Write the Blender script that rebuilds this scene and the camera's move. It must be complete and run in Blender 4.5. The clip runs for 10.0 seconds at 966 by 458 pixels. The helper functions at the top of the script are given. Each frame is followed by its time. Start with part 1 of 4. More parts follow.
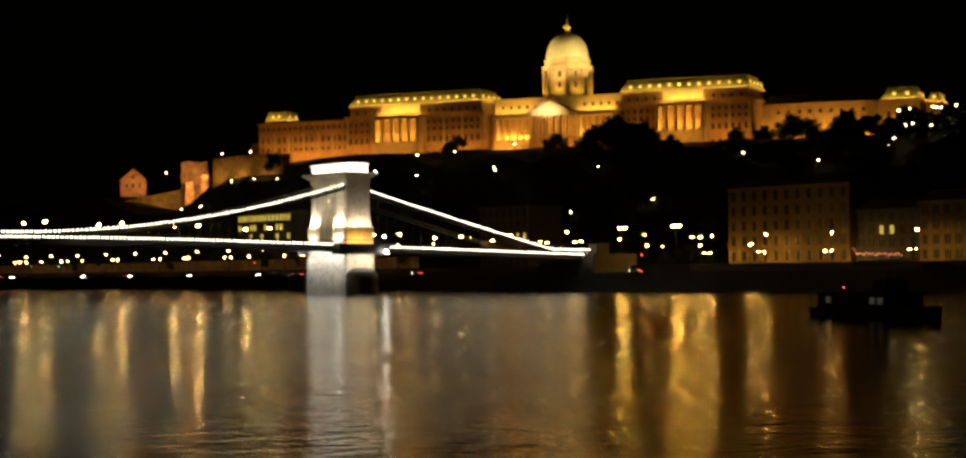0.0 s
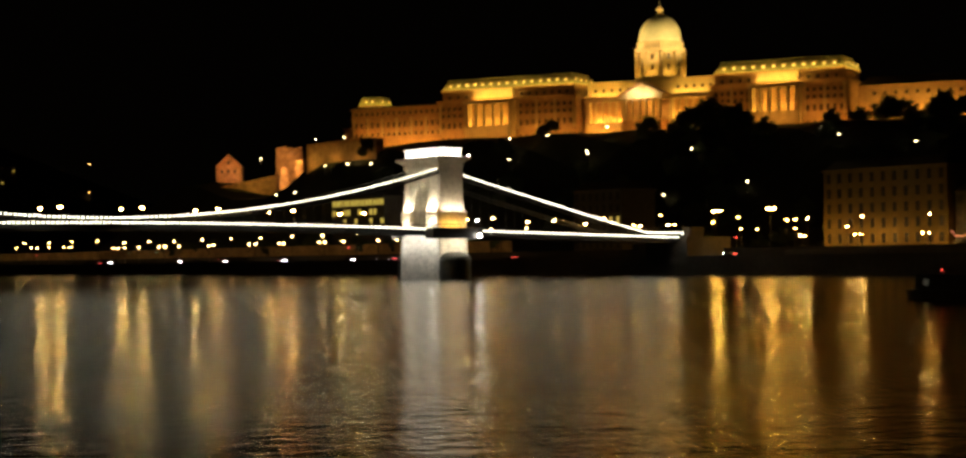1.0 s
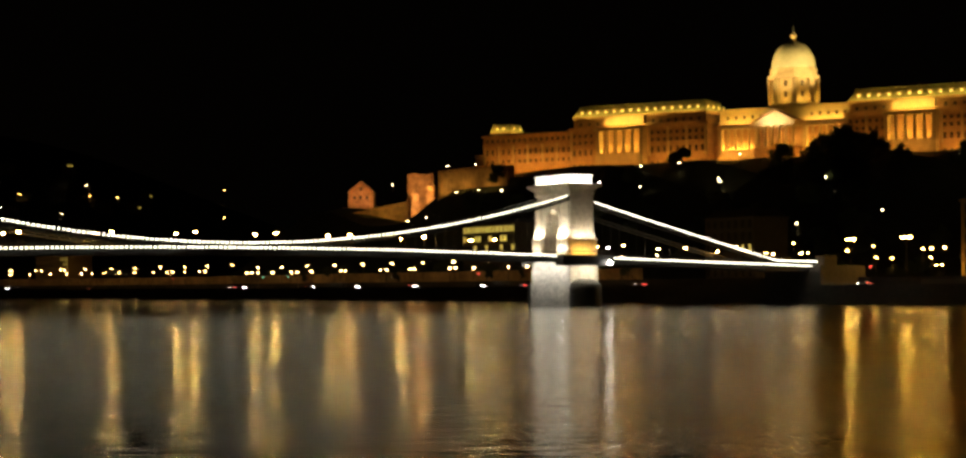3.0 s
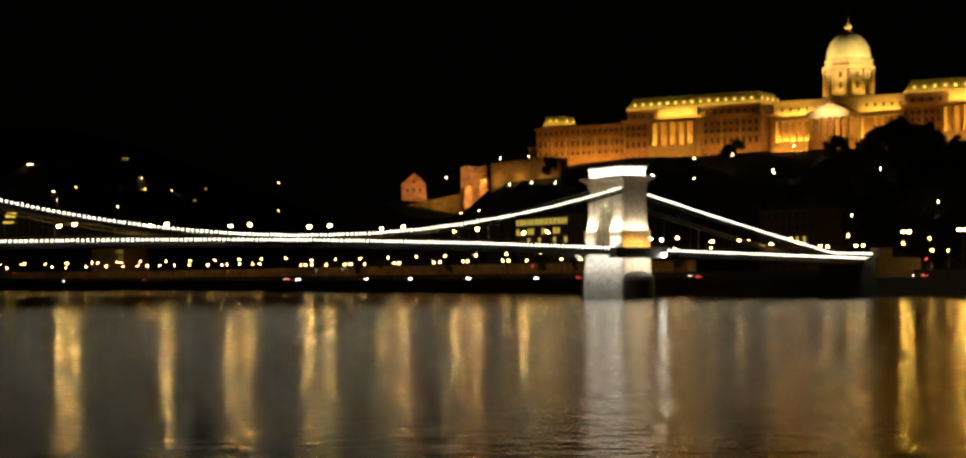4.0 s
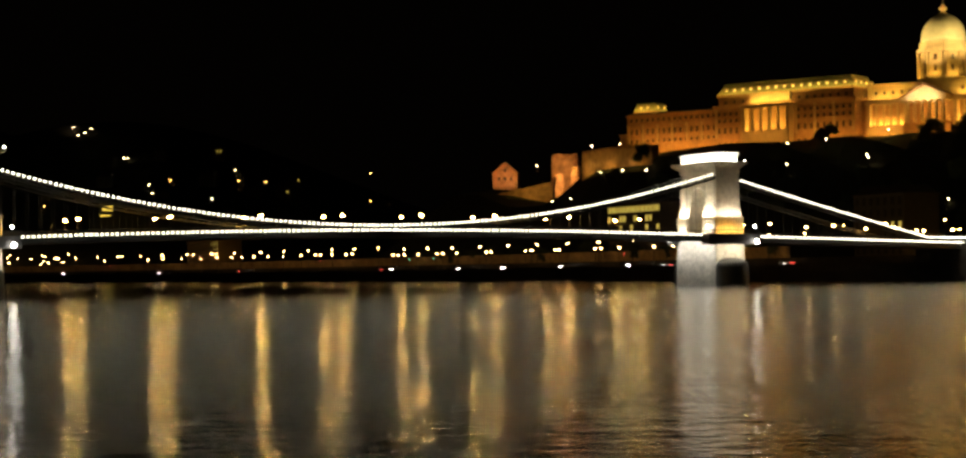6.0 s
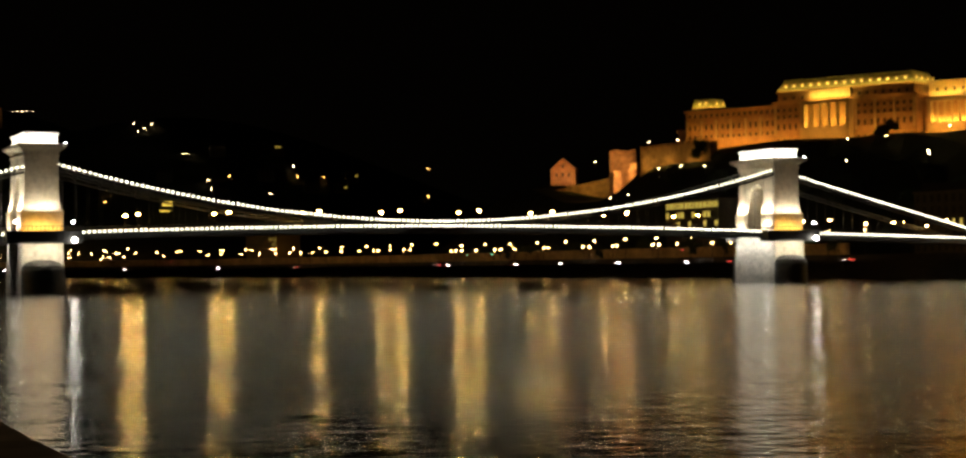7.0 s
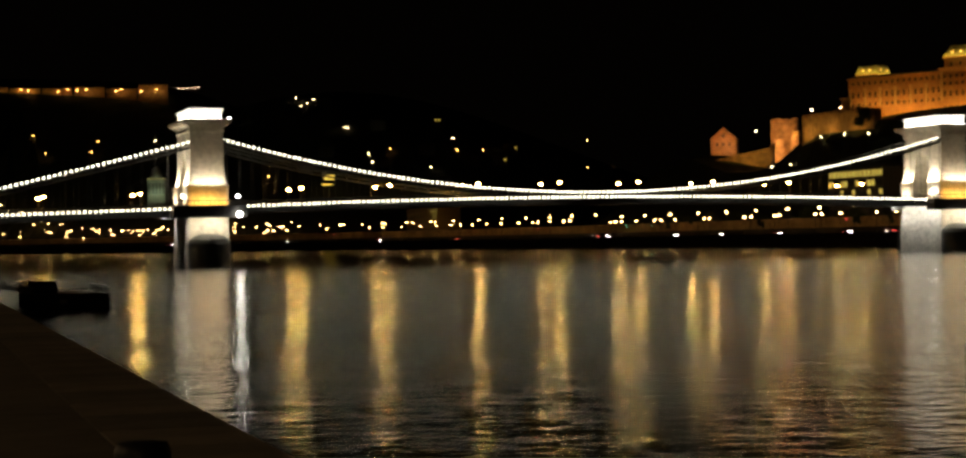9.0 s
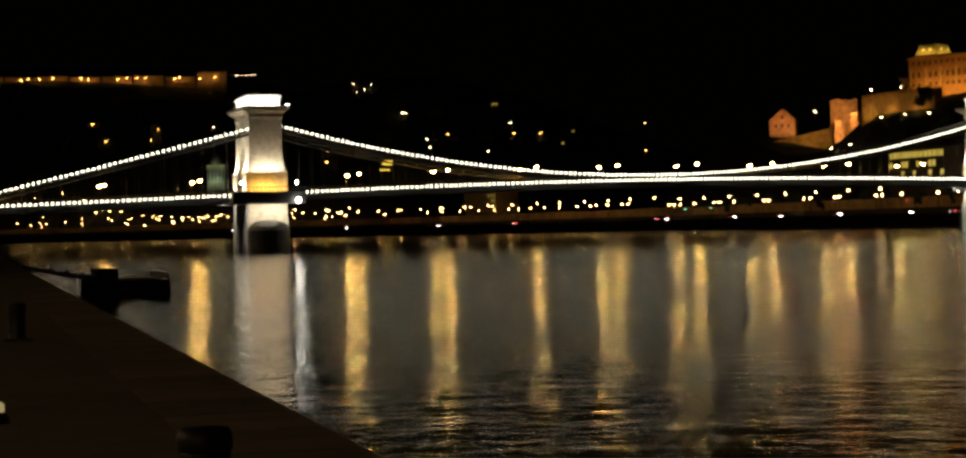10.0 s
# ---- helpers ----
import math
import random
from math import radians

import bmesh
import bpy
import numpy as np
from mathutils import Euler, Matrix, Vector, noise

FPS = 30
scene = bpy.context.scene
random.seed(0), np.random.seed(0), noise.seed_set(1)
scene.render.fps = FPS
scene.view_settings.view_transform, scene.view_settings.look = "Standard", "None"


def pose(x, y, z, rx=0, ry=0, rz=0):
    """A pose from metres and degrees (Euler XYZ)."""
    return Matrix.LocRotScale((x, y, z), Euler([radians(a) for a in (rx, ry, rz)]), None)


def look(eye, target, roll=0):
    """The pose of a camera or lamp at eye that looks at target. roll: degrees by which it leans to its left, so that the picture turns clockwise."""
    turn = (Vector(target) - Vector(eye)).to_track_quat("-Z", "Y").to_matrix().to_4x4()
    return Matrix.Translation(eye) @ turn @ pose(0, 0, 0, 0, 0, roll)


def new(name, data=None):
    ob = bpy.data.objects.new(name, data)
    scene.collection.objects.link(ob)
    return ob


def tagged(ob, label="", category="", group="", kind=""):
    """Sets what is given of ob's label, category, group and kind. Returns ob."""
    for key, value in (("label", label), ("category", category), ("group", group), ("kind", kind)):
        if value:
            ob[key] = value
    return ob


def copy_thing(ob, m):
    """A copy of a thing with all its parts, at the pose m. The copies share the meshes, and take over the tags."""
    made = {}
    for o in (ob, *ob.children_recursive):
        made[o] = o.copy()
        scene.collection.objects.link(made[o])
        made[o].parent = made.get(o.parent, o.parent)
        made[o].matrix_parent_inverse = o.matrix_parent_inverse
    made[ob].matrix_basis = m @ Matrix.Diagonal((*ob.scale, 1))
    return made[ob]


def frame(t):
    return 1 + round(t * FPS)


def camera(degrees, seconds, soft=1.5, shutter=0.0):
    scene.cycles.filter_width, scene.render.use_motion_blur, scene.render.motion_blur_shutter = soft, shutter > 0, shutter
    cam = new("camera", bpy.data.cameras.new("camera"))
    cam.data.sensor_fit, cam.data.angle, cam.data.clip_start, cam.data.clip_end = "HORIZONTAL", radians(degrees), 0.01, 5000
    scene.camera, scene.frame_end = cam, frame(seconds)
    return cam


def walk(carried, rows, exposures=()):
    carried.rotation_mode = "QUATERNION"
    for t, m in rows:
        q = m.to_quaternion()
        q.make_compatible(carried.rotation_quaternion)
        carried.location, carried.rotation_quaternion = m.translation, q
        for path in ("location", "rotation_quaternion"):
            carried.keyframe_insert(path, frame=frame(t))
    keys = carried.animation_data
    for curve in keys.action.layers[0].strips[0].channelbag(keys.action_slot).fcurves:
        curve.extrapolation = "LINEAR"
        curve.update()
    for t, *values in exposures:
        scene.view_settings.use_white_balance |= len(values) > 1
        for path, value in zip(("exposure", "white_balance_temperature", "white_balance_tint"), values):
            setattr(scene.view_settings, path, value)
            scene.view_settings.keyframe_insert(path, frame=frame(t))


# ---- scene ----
# ---- camera: a slow pan to the left from a standing place on the quay ----
EYE = (-78.09, -416.19, 4.9)
cam = camera(30.256, 10.0, soft=2.5, shutter=0.5)
ROWS = [
    (0.0, 1.515, 0.425, -38.09), (0.5, 1.576, 0.401, -37.008), (1.0, 1.026, 0.654, -35.1),
    (1.5, 1.069, 0.247, -33.94), (2.0, 1.135, 0.23, -33.091), (2.5, 1.44, 0.063, -32.159),
    (3.0, 1.917, 0.223, -30.929), (4.5, 1.563, 0.063, -28.57), (5.0, 1.579, 0.033, -27.86),
    (5.5, 1.401, 0.498, -27.075), (7.0, 1.225, 0.582, -24.43), (7.5, 0.951, 0.503, -23.198),
    (8.0, 0.845, 0.536, -21.682), (8.5, 0.591, 0.952, -20.571), (9.0, 0.377, 0.954, -19.308),
    (9.5, 0.389, 0.997, -18.34), (10.0, -0.092, 1.431, -17.439),
]
walk(cam, [(t, pose(*EYE, 90 + pitch, lean, yaw)) for t, pitch, lean, yaw in ROWS])

# ---- night sky ----
world = bpy.data.worlds.new("night_sky")
scene.world = world
world.use_nodes = True
background = world.node_tree.nodes["Background"]
background.inputs["Color"].default_value = (0.9, 0.62, 0.38, 1)
background.inputs["Strength"].default_value = 0.0007


# ---- materials ----
def material(name, colour, rough=0.8, metal=0.0, scale=1.0, vary=0.35, bump=0.0, stain=0.05, island=False):
    m = bpy.data.materials.new(name)
    m.use_nodes = True
    nt = m.node_tree
    bsdf = nt.nodes["Principled BSDF"]
    bsdf.inputs["Roughness"].default_value = rough
    bsdf.inputs["Metallic"].default_value = metal
    coord = nt.nodes.new("ShaderNodeTexCoord")
    fine = nt.nodes.new("ShaderNodeTexNoise")
    fine.inputs["Scale"].default_value = scale
    fine.inputs["Detail"].default_value = 6
    coarse = nt.nodes.new("ShaderNodeTexNoise")
    coarse.inputs["Scale"].default_value = scale * stain
    coarse.inputs["Detail"].default_value = 4
    for n in (fine, coarse):
        nt.links.new(coord.outputs["Object"], n.inputs["Vector"])
    mixed = nt.nodes.new("ShaderNodeMath")
    mixed.operation = "ADD"
    nt.links.new(fine.outputs["Fac"], mixed.inputs[0])
    nt.links.new(coarse.outputs["Fac"], mixed.inputs[1])
    ramp = nt.nodes.new("ShaderNodeMapRange")
    ramp.inputs["From Min"].default_value, ramp.inputs["From Max"].default_value = 0.6, 1.4
    ramp.inputs["To Min"].default_value, ramp.inputs["To Max"].default_value = 1 - vary, 1 + vary
    nt.links.new(mixed.outputs[0], ramp.inputs["Value"])
    tone = nt.nodes.new("ShaderNodeVectorMath")
    tone.operation = "SCALE"
    tone.inputs[0].default_value = colour
    nt.links.new(ramp.outputs["Result"], tone.inputs["Scale"])
    last = tone.outputs["Vector"]
    if island:
        info = nt.nodes.new("ShaderNodeObjectInfo" if island == "object" else "ShaderNodeNewGeometry")
        spread = nt.nodes.new("ShaderNodeMapRange")
        spread.inputs["To Min"].default_value, spread.inputs["To Max"].default_value = 0.7, 1.3
        nt.links.new(info.outputs["Random" if island == "object" else "Random Per Island"], spread.inputs["Value"])
        again = nt.nodes.new("ShaderNodeVectorMath")
        again.operation = "SCALE"
        nt.links.new(last, again.inputs[0])
        nt.links.new(spread.outputs["Result"], again.inputs["Scale"])
        last = again.outputs["Vector"]
    nt.links.new(last, bsdf.inputs["Base Color"])
    if bump:
        b = nt.nodes.new("ShaderNodeBump")
        b.inputs["Strength"].default_value = bump
        b.inputs["Distance"].default_value = 0.3 / scale
        nt.links.new(fine.outputs["Fac"], b.inputs["Height"])
        nt.links.new(b.outputs["Normal"], bsdf.inputs["Normal"])
    return m


def glow(name, colour, strength, weak=False):
    m = bpy.data.materials.new(name)
    m.use_nodes = True
    bsdf = m.node_tree.nodes["Principled BSDF"]
    bsdf.inputs["Base Color"].default_value = (0.8, 0.8, 0.75, 1)
    bsdf.inputs["Emission Color"].default_value = (*colour, 1)
    bsdf.inputs["Emission Strength"].default_value = strength
    if weak:
        m.cycles.emission_sampling = "NONE"
    return m


def water_material():
    m = bpy.data.materials.new("river_water")
    m.use_nodes = True
    nt = m.node_tree
    bsdf = nt.nodes["Principled BSDF"]
    bsdf.inputs["Base Color"].default_value = (0.012, 0.014, 0.010, 1)
    bsdf.inputs["Roughness"].default_value = 0.14
    bsdf.inputs["IOR"].default_value = 1.333
    geo = nt.nodes.new("ShaderNodeNewGeometry")
    height = None
    # length across and along the wind, weight, turn
    for across, along, weight, turn in ((3.6, 8.0, 1.1, -0.44), (4.5, 3.2, 0.75, -0.6), (1.6, 1.25, 1.05, -0.35), (0.7, 0.52, 0.48, -0.5), (0.4, 0.24, 0.12, -0.4)):
        mapping = nt.nodes.new("ShaderNodeMapping")
        mapping.vector_type = "TEXTURE"
        mapping.inputs["Scale"].default_value = (across, along, across)
        mapping.inputs["Rotation"].default_value = (0, 0, turn)
        nt.links.new(geo.outputs["Position"], mapping.inputs["Vector"])
        n = nt.nodes.new("ShaderNodeTexNoise")
        n.inputs["Scale"].default_value = 1.0
        n.inputs["Detail"].default_value = 2.5
        nt.links.new(mapping.outputs["Vector"], n.inputs["Vector"])
        k = nt.nodes.new("ShaderNodeMath")
        k.operation = "MULTIPLY_ADD"
        k.inputs[1].default_value = weight
        nt.links.new(n.outputs["Fac"], k.inputs[0])
        if height is None:
            k.inputs[2].default_value = 0
        else:
            nt.links.new(height, k.inputs[2])
        height = k.outputs[0]
    b = nt.nodes.new("ShaderNodeBump")
    b.inputs["Distance"].default_value = WAVE
    # the water under the far bank lies sheltered; the wind ruffles the open river
    across = nt.nodes.new("ShaderNodeVectorMath")
    across.operation = "DOT_PRODUCT"
    across.inputs[1].default_value = (0.56, 1.0, 0.0)
    nt.links.new(geo.outputs["Position"], across.inputs[0])
    ruffle = nt.nodes.new("ShaderNodeMapRange")
    ruffle.interpolation_type = "SMOOTHSTEP"
    ruffle.inputs["From Min"].default_value, ruffle.inputs["From Max"].default_value = 180.0, 300.0
    ruffle.inputs["To Min"].default_value, ruffle.inputs["To Max"].default_value = 1.0, 0.35
    nt.links.new(across.outputs["Value"], ruffle.inputs["Value"])
    # long narrow cat's-paws of wind
    paws = nt.nodes.new("ShaderNodeMapping")
    paws.vector_type = "TEXTURE"
    paws.inputs["Scale"].default_value = (1.6, 9.0, 1.0)
    paws.inputs["Rotation"].default_value = (0, 0, -0.47)
    nt.links.new(geo.outputs["Position"], paws.inputs["Vector"])
    gust = nt.nodes.new("ShaderNodeTexNoise")
    gust.inputs["Scale"].default_value = 0.55
    gust.inputs["Detail"].default_value = 3.0
    nt.links.new(paws.outputs["Vector"], gust.inputs["Vector"])
    breath = nt.nodes.new("ShaderNodeMapRange")
    breath.inputs["From Min"].default_value, breath.inputs["From Max"].default_value = 0.36, 0.64
    breath.inputs["To Min"].default_value, breath.inputs["To Max"].default_value = 0.7, 1.0
    nt.links.new(gust.outputs["Fac"], breath.inputs["Value"])
    force = nt.nodes.new("ShaderNodeMath")
    force.operation = "MULTIPLY"
    nt.links.new(ruffle.outputs["Result"], force.inputs[0])
    nt.links.new(breath.outputs["Result"], force.inputs[1])
    nt.links.new(force.outputs[0], b.inputs["Strength"])
    nt.links.new(height, b.inputs["Height"])
    nt.links.new(b.outputs["Normal"], bsdf.inputs["Normal"])
    return m


WAVE = 0.064
WATER = water_material()
LIMESTONE = material("pale_limestone", (0.50, 0.47, 0.40), 0.85, scale=0.9, vary=0.36, bump=0.3, stain=0.3)
# dark stone, darkened further to paint the shade below the tower floodlights
SHADED_STONE = material("dark_shaded_stone", (0.05, 0.05, 0.045), 0.6, scale=0.8, vary=0.4, bump=0.4)
PALACE_STONE = material("ochre_palace_stone", (0.40, 0.235, 0.115), 0.85, scale=0.4, vary=0.3, bump=0.3, stain=0.2)
PALACE_TRIM = material("light_palace_trim", (0.50, 0.37, 0.21), 0.8, scale=0.5, vary=0.2)
ROOF_COPPER = material("green_copper_roof", (0.36, 0.33, 0.17), 0.55, scale=0.5, vary=0.3)
DOME_COPPER = material("pale_copper_dome", (0.46, 0.43, 0.29), 0.5, scale=0.6, vary=0.2)
DARK_ROOF = material("dark_slate_roof", (0.04, 0.035, 0.03), 0.7, scale=1.0)
PALACE_PANE = material("dim_palace_pane", (0.10, 0.06, 0.03), 0.35, scale=1.0)
WINDOW_DARK = material("dark_window", (0.03, 0.025, 0.02), 0.35, scale=1.0)
IRON = material("grey_painted_iron", (0.07, 0.073, 0.07), 0.5, metal=0.3, scale=2.0, vary=0.25)
DARK_IRON = material("dark_painted_iron", (0.03, 0.03, 0.03), 0.5, metal=0.4, scale=2.0)
RAMPART = material("brown_rampart_stone", (0.33, 0.20, 0.11), 0.9, scale=0.35, vary=0.65, bump=0.5, stain=0.3)
EARTH = material("dark_grassy_earth", (0.022, 0.026, 0.013), 0.95, scale=0.2, vary=0.4)
EMBANK = material("embankment_stone", (0.065, 0.058, 0.05), 0.85, scale=0.6, vary=0.35, bump=0.4)
ASPHALT = material("asphalt", (0.05, 0.05, 0.05), 0.85, scale=1.2, vary=0.3)
QUAY = material("worn_quay_stone", (0.15, 0.13, 0.10), 0.8, scale=1.5, vary=0.35, bump=0.4, stain=0.2, island="object")
PLASTER = material("ochre_plaster", (0.24, 0.165, 0.052), 0.85, scale=0.5, vary=0.25, stain=0.2)
PLASTER_WALL = material("warm_plaster_wall", (0.38, 0.26, 0.13), 0.85, scale=0.4, vary=0.45, stain=0.25)
GREY_PLASTER = material("grey_plaster", (0.13, 0.115, 0.09), 0.85, scale=0.5, vary=0.25, stain=0.2)
BARK = material("bark", (0.06, 0.045, 0.03), 0.9, scale=3.0, bump=0.4)
LEAF = material("dark_leaves", (0.05, 0.07, 0.03), 0.7, scale=2.0, vary=0.3, island="mesh")
HULL = material("black_hull_paint", (0.008, 0.008, 0.009), 0.9, scale=1.0)
CAR_PAINT = material("dark_car_paint", (0.05, 0.05, 0.06), 0.3, scale=1.0)

BULB_WHITE = glow("cool_white_bulb", (1.0, 0.95, 0.71), 6.5, True)
FLOOD_STRONG = glow("strong_white_floodlight_lens", (1.0, 0.92, 0.78), 60)
FLOOD_WHITE = glow("white_floodlight_lens", (1.0, 0.95, 0.84), 40)
LAMP_WARM = glow("warm_white_lamp", (1.0, 0.50, 0.085), 370)
LAMP_NEAR = glow("near_quay_lantern", (1.0, 0.64, 0.30), 165)
LAMP_STREET = glow("street_lantern", (1.0, 0.58, 0.18), 34)
LAMP_SQUARE = glow("square_lantern", (1.0, 0.50, 0.09), 85)
LAMP_FRONT = glow("house_front_lantern", (1.0, 0.52, 0.10), 260)
LAMP_SIDE = glow("side_span_lantern", (1.0, 0.55, 0.15), 90)
LAMP_PATH = glow("path_lantern", (1.0, 0.74, 0.38), 22, True)
LAMP_YELLOW = glow("sodium_lamp", (1.0, 0.56, 0.18), 32)
LAMP_ORANGE = glow("orange_hill_lamp", (1.0, 0.50, 0.12), 18, True)
LAMP_STRONG = glow("strong_mast_lamp", (1.0, 0.50, 0.07), 230)
LAMP_HEAD = glow("car_headlight", (1.0, 0.95, 0.88), 40, True)
LAMP_RED = glow("red_light", (1.0, 0.06, 0.05), 7, True)
LAMP_GREEN = glow("green_light", (0.1, 1.0, 0.6), 6, True)
NEON = glow("red_neon", (1.0, 0.24, 0.13), 1.3)
LIT_WINDOW = glow("lit_window", (0.95, 0.68, 0.11), 0.5)
# glow painted on for the uplight that falls on the dormers
ROOF_GLOW = glow("dormer_uplight_paint", (1.0, 0.66, 0.11), 0.8, True)
BAND_GLOW = glow("lit_terrace_band", (1.0, 0.66, 0.08), 1.2, True)

MARKER = glow("marker_glow", (1.0, 0.78, 0.35), 0.3)


# ---- mesh helpers ----
def mesh_from(bm, name, mats):
    me = bpy.data.meshes.new(name)
    bm.normal_update()
    bm.to_mesh(me)
    bm.free()
    for m in mats if isinstance(mats, (list, tuple)) else (mats,):
        me.materials.append(m)
    return me


def part(name, bm, mat, parent, label="", place=None):
    ob = new(name, mesh_from(bm, name, mat) if isinstance(bm, bmesh.types.BMesh) else bm)
    ob.parent = parent
    if place is not None:
        ob.matrix_basis = place
    return tagged(ob, label)


def thing(name, label, category, place=None, group="", kind=""):
    ob = new(name)
    if place is not None:
        ob.matrix_basis = place
    return tagged(ob, label, category, group, kind)


def solid(name, bm, mat, label, category, kind="", place=None, group=""):
    ob = new(name, mesh_from(bm, name, mat))
    if place is not None:
        ob.matrix_basis = place
    return tagged(ob, label, category, group, kind)


def box(x0, x1, y0, y1, z0, z1, bm=None, taper=0.0, mi=0):
    """A box; taper narrows its top on all sides by that many metres."""
    bm = bm or bmesh.new()
    t = taper
    co = [(x0, y0, z0), (x1, y0, z0), (x1, y1, z0), (x0, y1, z0),
          (x0 + t, y0 + t, z1), (x1 - t, y0 + t, z1), (x1 - t, y1 - t, z1), (x0 + t, y1 - t, z1)]
    v = [bm.verts.new(c) for c in co]
    for ids in ((3, 2, 1, 0), (4, 5, 6, 7), (0, 1, 5, 4), (1, 2, 6, 5), (2, 3, 7, 6), (3, 0, 4, 7)):
        bm.faces.new([v[i] for i in ids]).material_index = mi
    return bm


def lathe(profile, n=16, bm=None, cx=0.0, cy=0.0, turn=0.0, mi=0, smooth=True):
    """A solid of revolution from (radius, z) pairs, low to high."""
    bm = bm or bmesh.new()
    rings = []
    for r, z in profile:
        rings.append([bm.verts.new((cx + r * math.cos(turn + 2 * math.pi * i / n), cy + r * math.sin(turn + 2 * math.pi * i / n), z)) for i in range(n)])
    for a, b in zip(rings, rings[1:]):
        for i in range(n):
            f = bm.faces.new((a[i], a[(i + 1) % n], b[(i + 1) % n], b[i]))
            f.smooth, f.material_index = smooth, mi
    bm.faces.new(rings[0][::-1]).material_index = mi
    bm.faces.new(rings[-1]).material_index = mi
    return bm


def ball(r, bm=None, at=(0, 0, 0), sub=1, mi=0):
    bm = bm or bmesh.new()
    made = bmesh.ops.create_icosphere(bm, subdivisions=sub, radius=r, matrix=Matrix.Translation(at))
    for v in made["verts"]:
        for f in v.link_faces:
            f.material_index, f.smooth = mi, True
    return bm


def area(name, place, sx, sy, watts, colour):
    d = bpy.data.lights.new(name, "AREA")
    d.shape, d.size, d.size_y, d.energy, d.color = "RECTANGLE", sx, sy, watts, colour
    ob = new(name, d)
    ob.matrix_basis = place
    return ob


def smooth(a, b, x):
    k = min(1.0, max(0.0, (x - a) / (b - a)))
    return k * k * (3 - 2 * k)


# ---- the lie of the land ----
PALACE = (438.1, 181.8)
ALONG = (0.4572, -0.8894)
OUT = (-0.8894, -0.4572)


def shore_x(y):
    return 285.0 - (0.00045 * (y - 450) ** 2 if y > 450 else 0.0)


def inland(x, y):
    slope = 0.0009 * (y - 450) if y > 450 else 0.0
    return (x - shore_x(y)) / math.sqrt(1 + slope * slope)


def land(x, y):
    if x < -74:
        return 3.0
    d = inland(x, y)
    if d < 44:
        return -4 + 11.9 * smooth(26, 44, d)
    s = (x - PALACE[0]) * ALONG[0] + (y - PALACE[1]) * ALONG[1]
    q = (x - PALACE[0]) * OUT[0] + (y - PALACE[1]) * OUT[1]
    rise = smooth(45, 120, d)
    lo = 20 * smooth(40, 0, y)
    castle = 53 * (1 - smooth(18, 118, q)) * (0.62 + 0.38 * smooth(-232, -170, s) + 0.2 * smooth(-255, -310, s)) * smooth(-440, -310, s) * smooth(40 + lo, 82 + 0.8 * lo, d)
    south = 165 * math.exp(-(((x - 430) / 330) ** 2 + ((y - 1530) / 430) ** 2))
    gellert = 172 * math.exp(-(((x - 90) / 330) ** 4 + ((y - 1560) / 300) ** 4))
    back = 70 * smooth(300, 1200, d)
    return 7.9 + max(castle, smooth(40, 78, d) * gellert, rise * max(south, back * 0.6))
# ---- ground, river, banks ----
def ground_sheet():
    xs = sorted(set([-2600, -1800, -1200, -700, -400, -200, -110, -80, -73] + list(range(-60, 900, 20)) + list(range(900, 3400, 125))))
    ys = sorted(set(list(range(-1600, -500, 100)) + list(range(-500, 1800, 20)) + list(range(1800, 3800, 125))))
    co = [(x, y, land(x, y)) for y in ys for x in xs]
    w = len(xs)
    faces = [(j * w + i, j * w + i + 1, (j + 1) * w + i + 1, (j + 1) * w + i) for j in range(len(ys) - 1) for i in range(w - 1)]
    me = bpy.data.meshes.new("ground")
    me.from_pydata(co, [], faces)
    me.materials.append(EARTH)
    return tagged(new("ground", me), "dark grassy river banks and hills at night", "ground", kind="structure")


ground_sheet()
solid("water", box(-2600, 3400, -1600, 3800, -0.6, 0.0), WATER, "dark rippled river reflecting the city lights", "river", "structure")


def bank_strip(name, d0, d1, z0, z1, mat, label, category, start=-1500):
    """A solid band that follows the far shore between two distances inland."""
    bm = bmesh.new()
    rows = []
    for y in list(range(start, 440, 60)) + list(range(440, 1500, 30)):
        slope = 0.0009 * (y - 450) if y > 450 else 0.0
        k = 1 / math.sqrt(1 + slope * slope)
        rows.append([bm.verts.new((shore_x(y) + k * d, y + slope * k * d, z)) for d, z in ((d0, z0), (d0, z1), (d1, z1), (d1, z0))])
    for a, b in zip(rows, rows[1:]):
        for i in range(4):
            bm.faces.new((a[i], b[i], b[(i + 1) % 4], a[(i + 1) % 4]))
    return solid(name, bm, mat, label, category, "structure")


bank_strip("embankment", 0, 16, -4, 5.4, EMBANK, "dark stone river embankment wall with a low quay road", "embankment")
bank_strip("trim", -0.25, 0.6, 5.4, 5.75, EMBANK, "stone coping along the low quay", "coping")
bank_strip("wall_promenade", 16, 17, 5.4, 8.05, EMBANK, "stone parapet wall of the upper promenade", "wall")
bank_strip("road", 17, 58, -4, 8.0, ASPHALT, "asphalt road along the upper promenade", "road")

# wall added as a surface for the amber glow round the lamps
bank_strip("wall_lamplit", 26, 27, 7.9, 12.4, PLASTER_WALL, "ochre wall added behind the promenade lamps to catch their glow", "wall", 120)

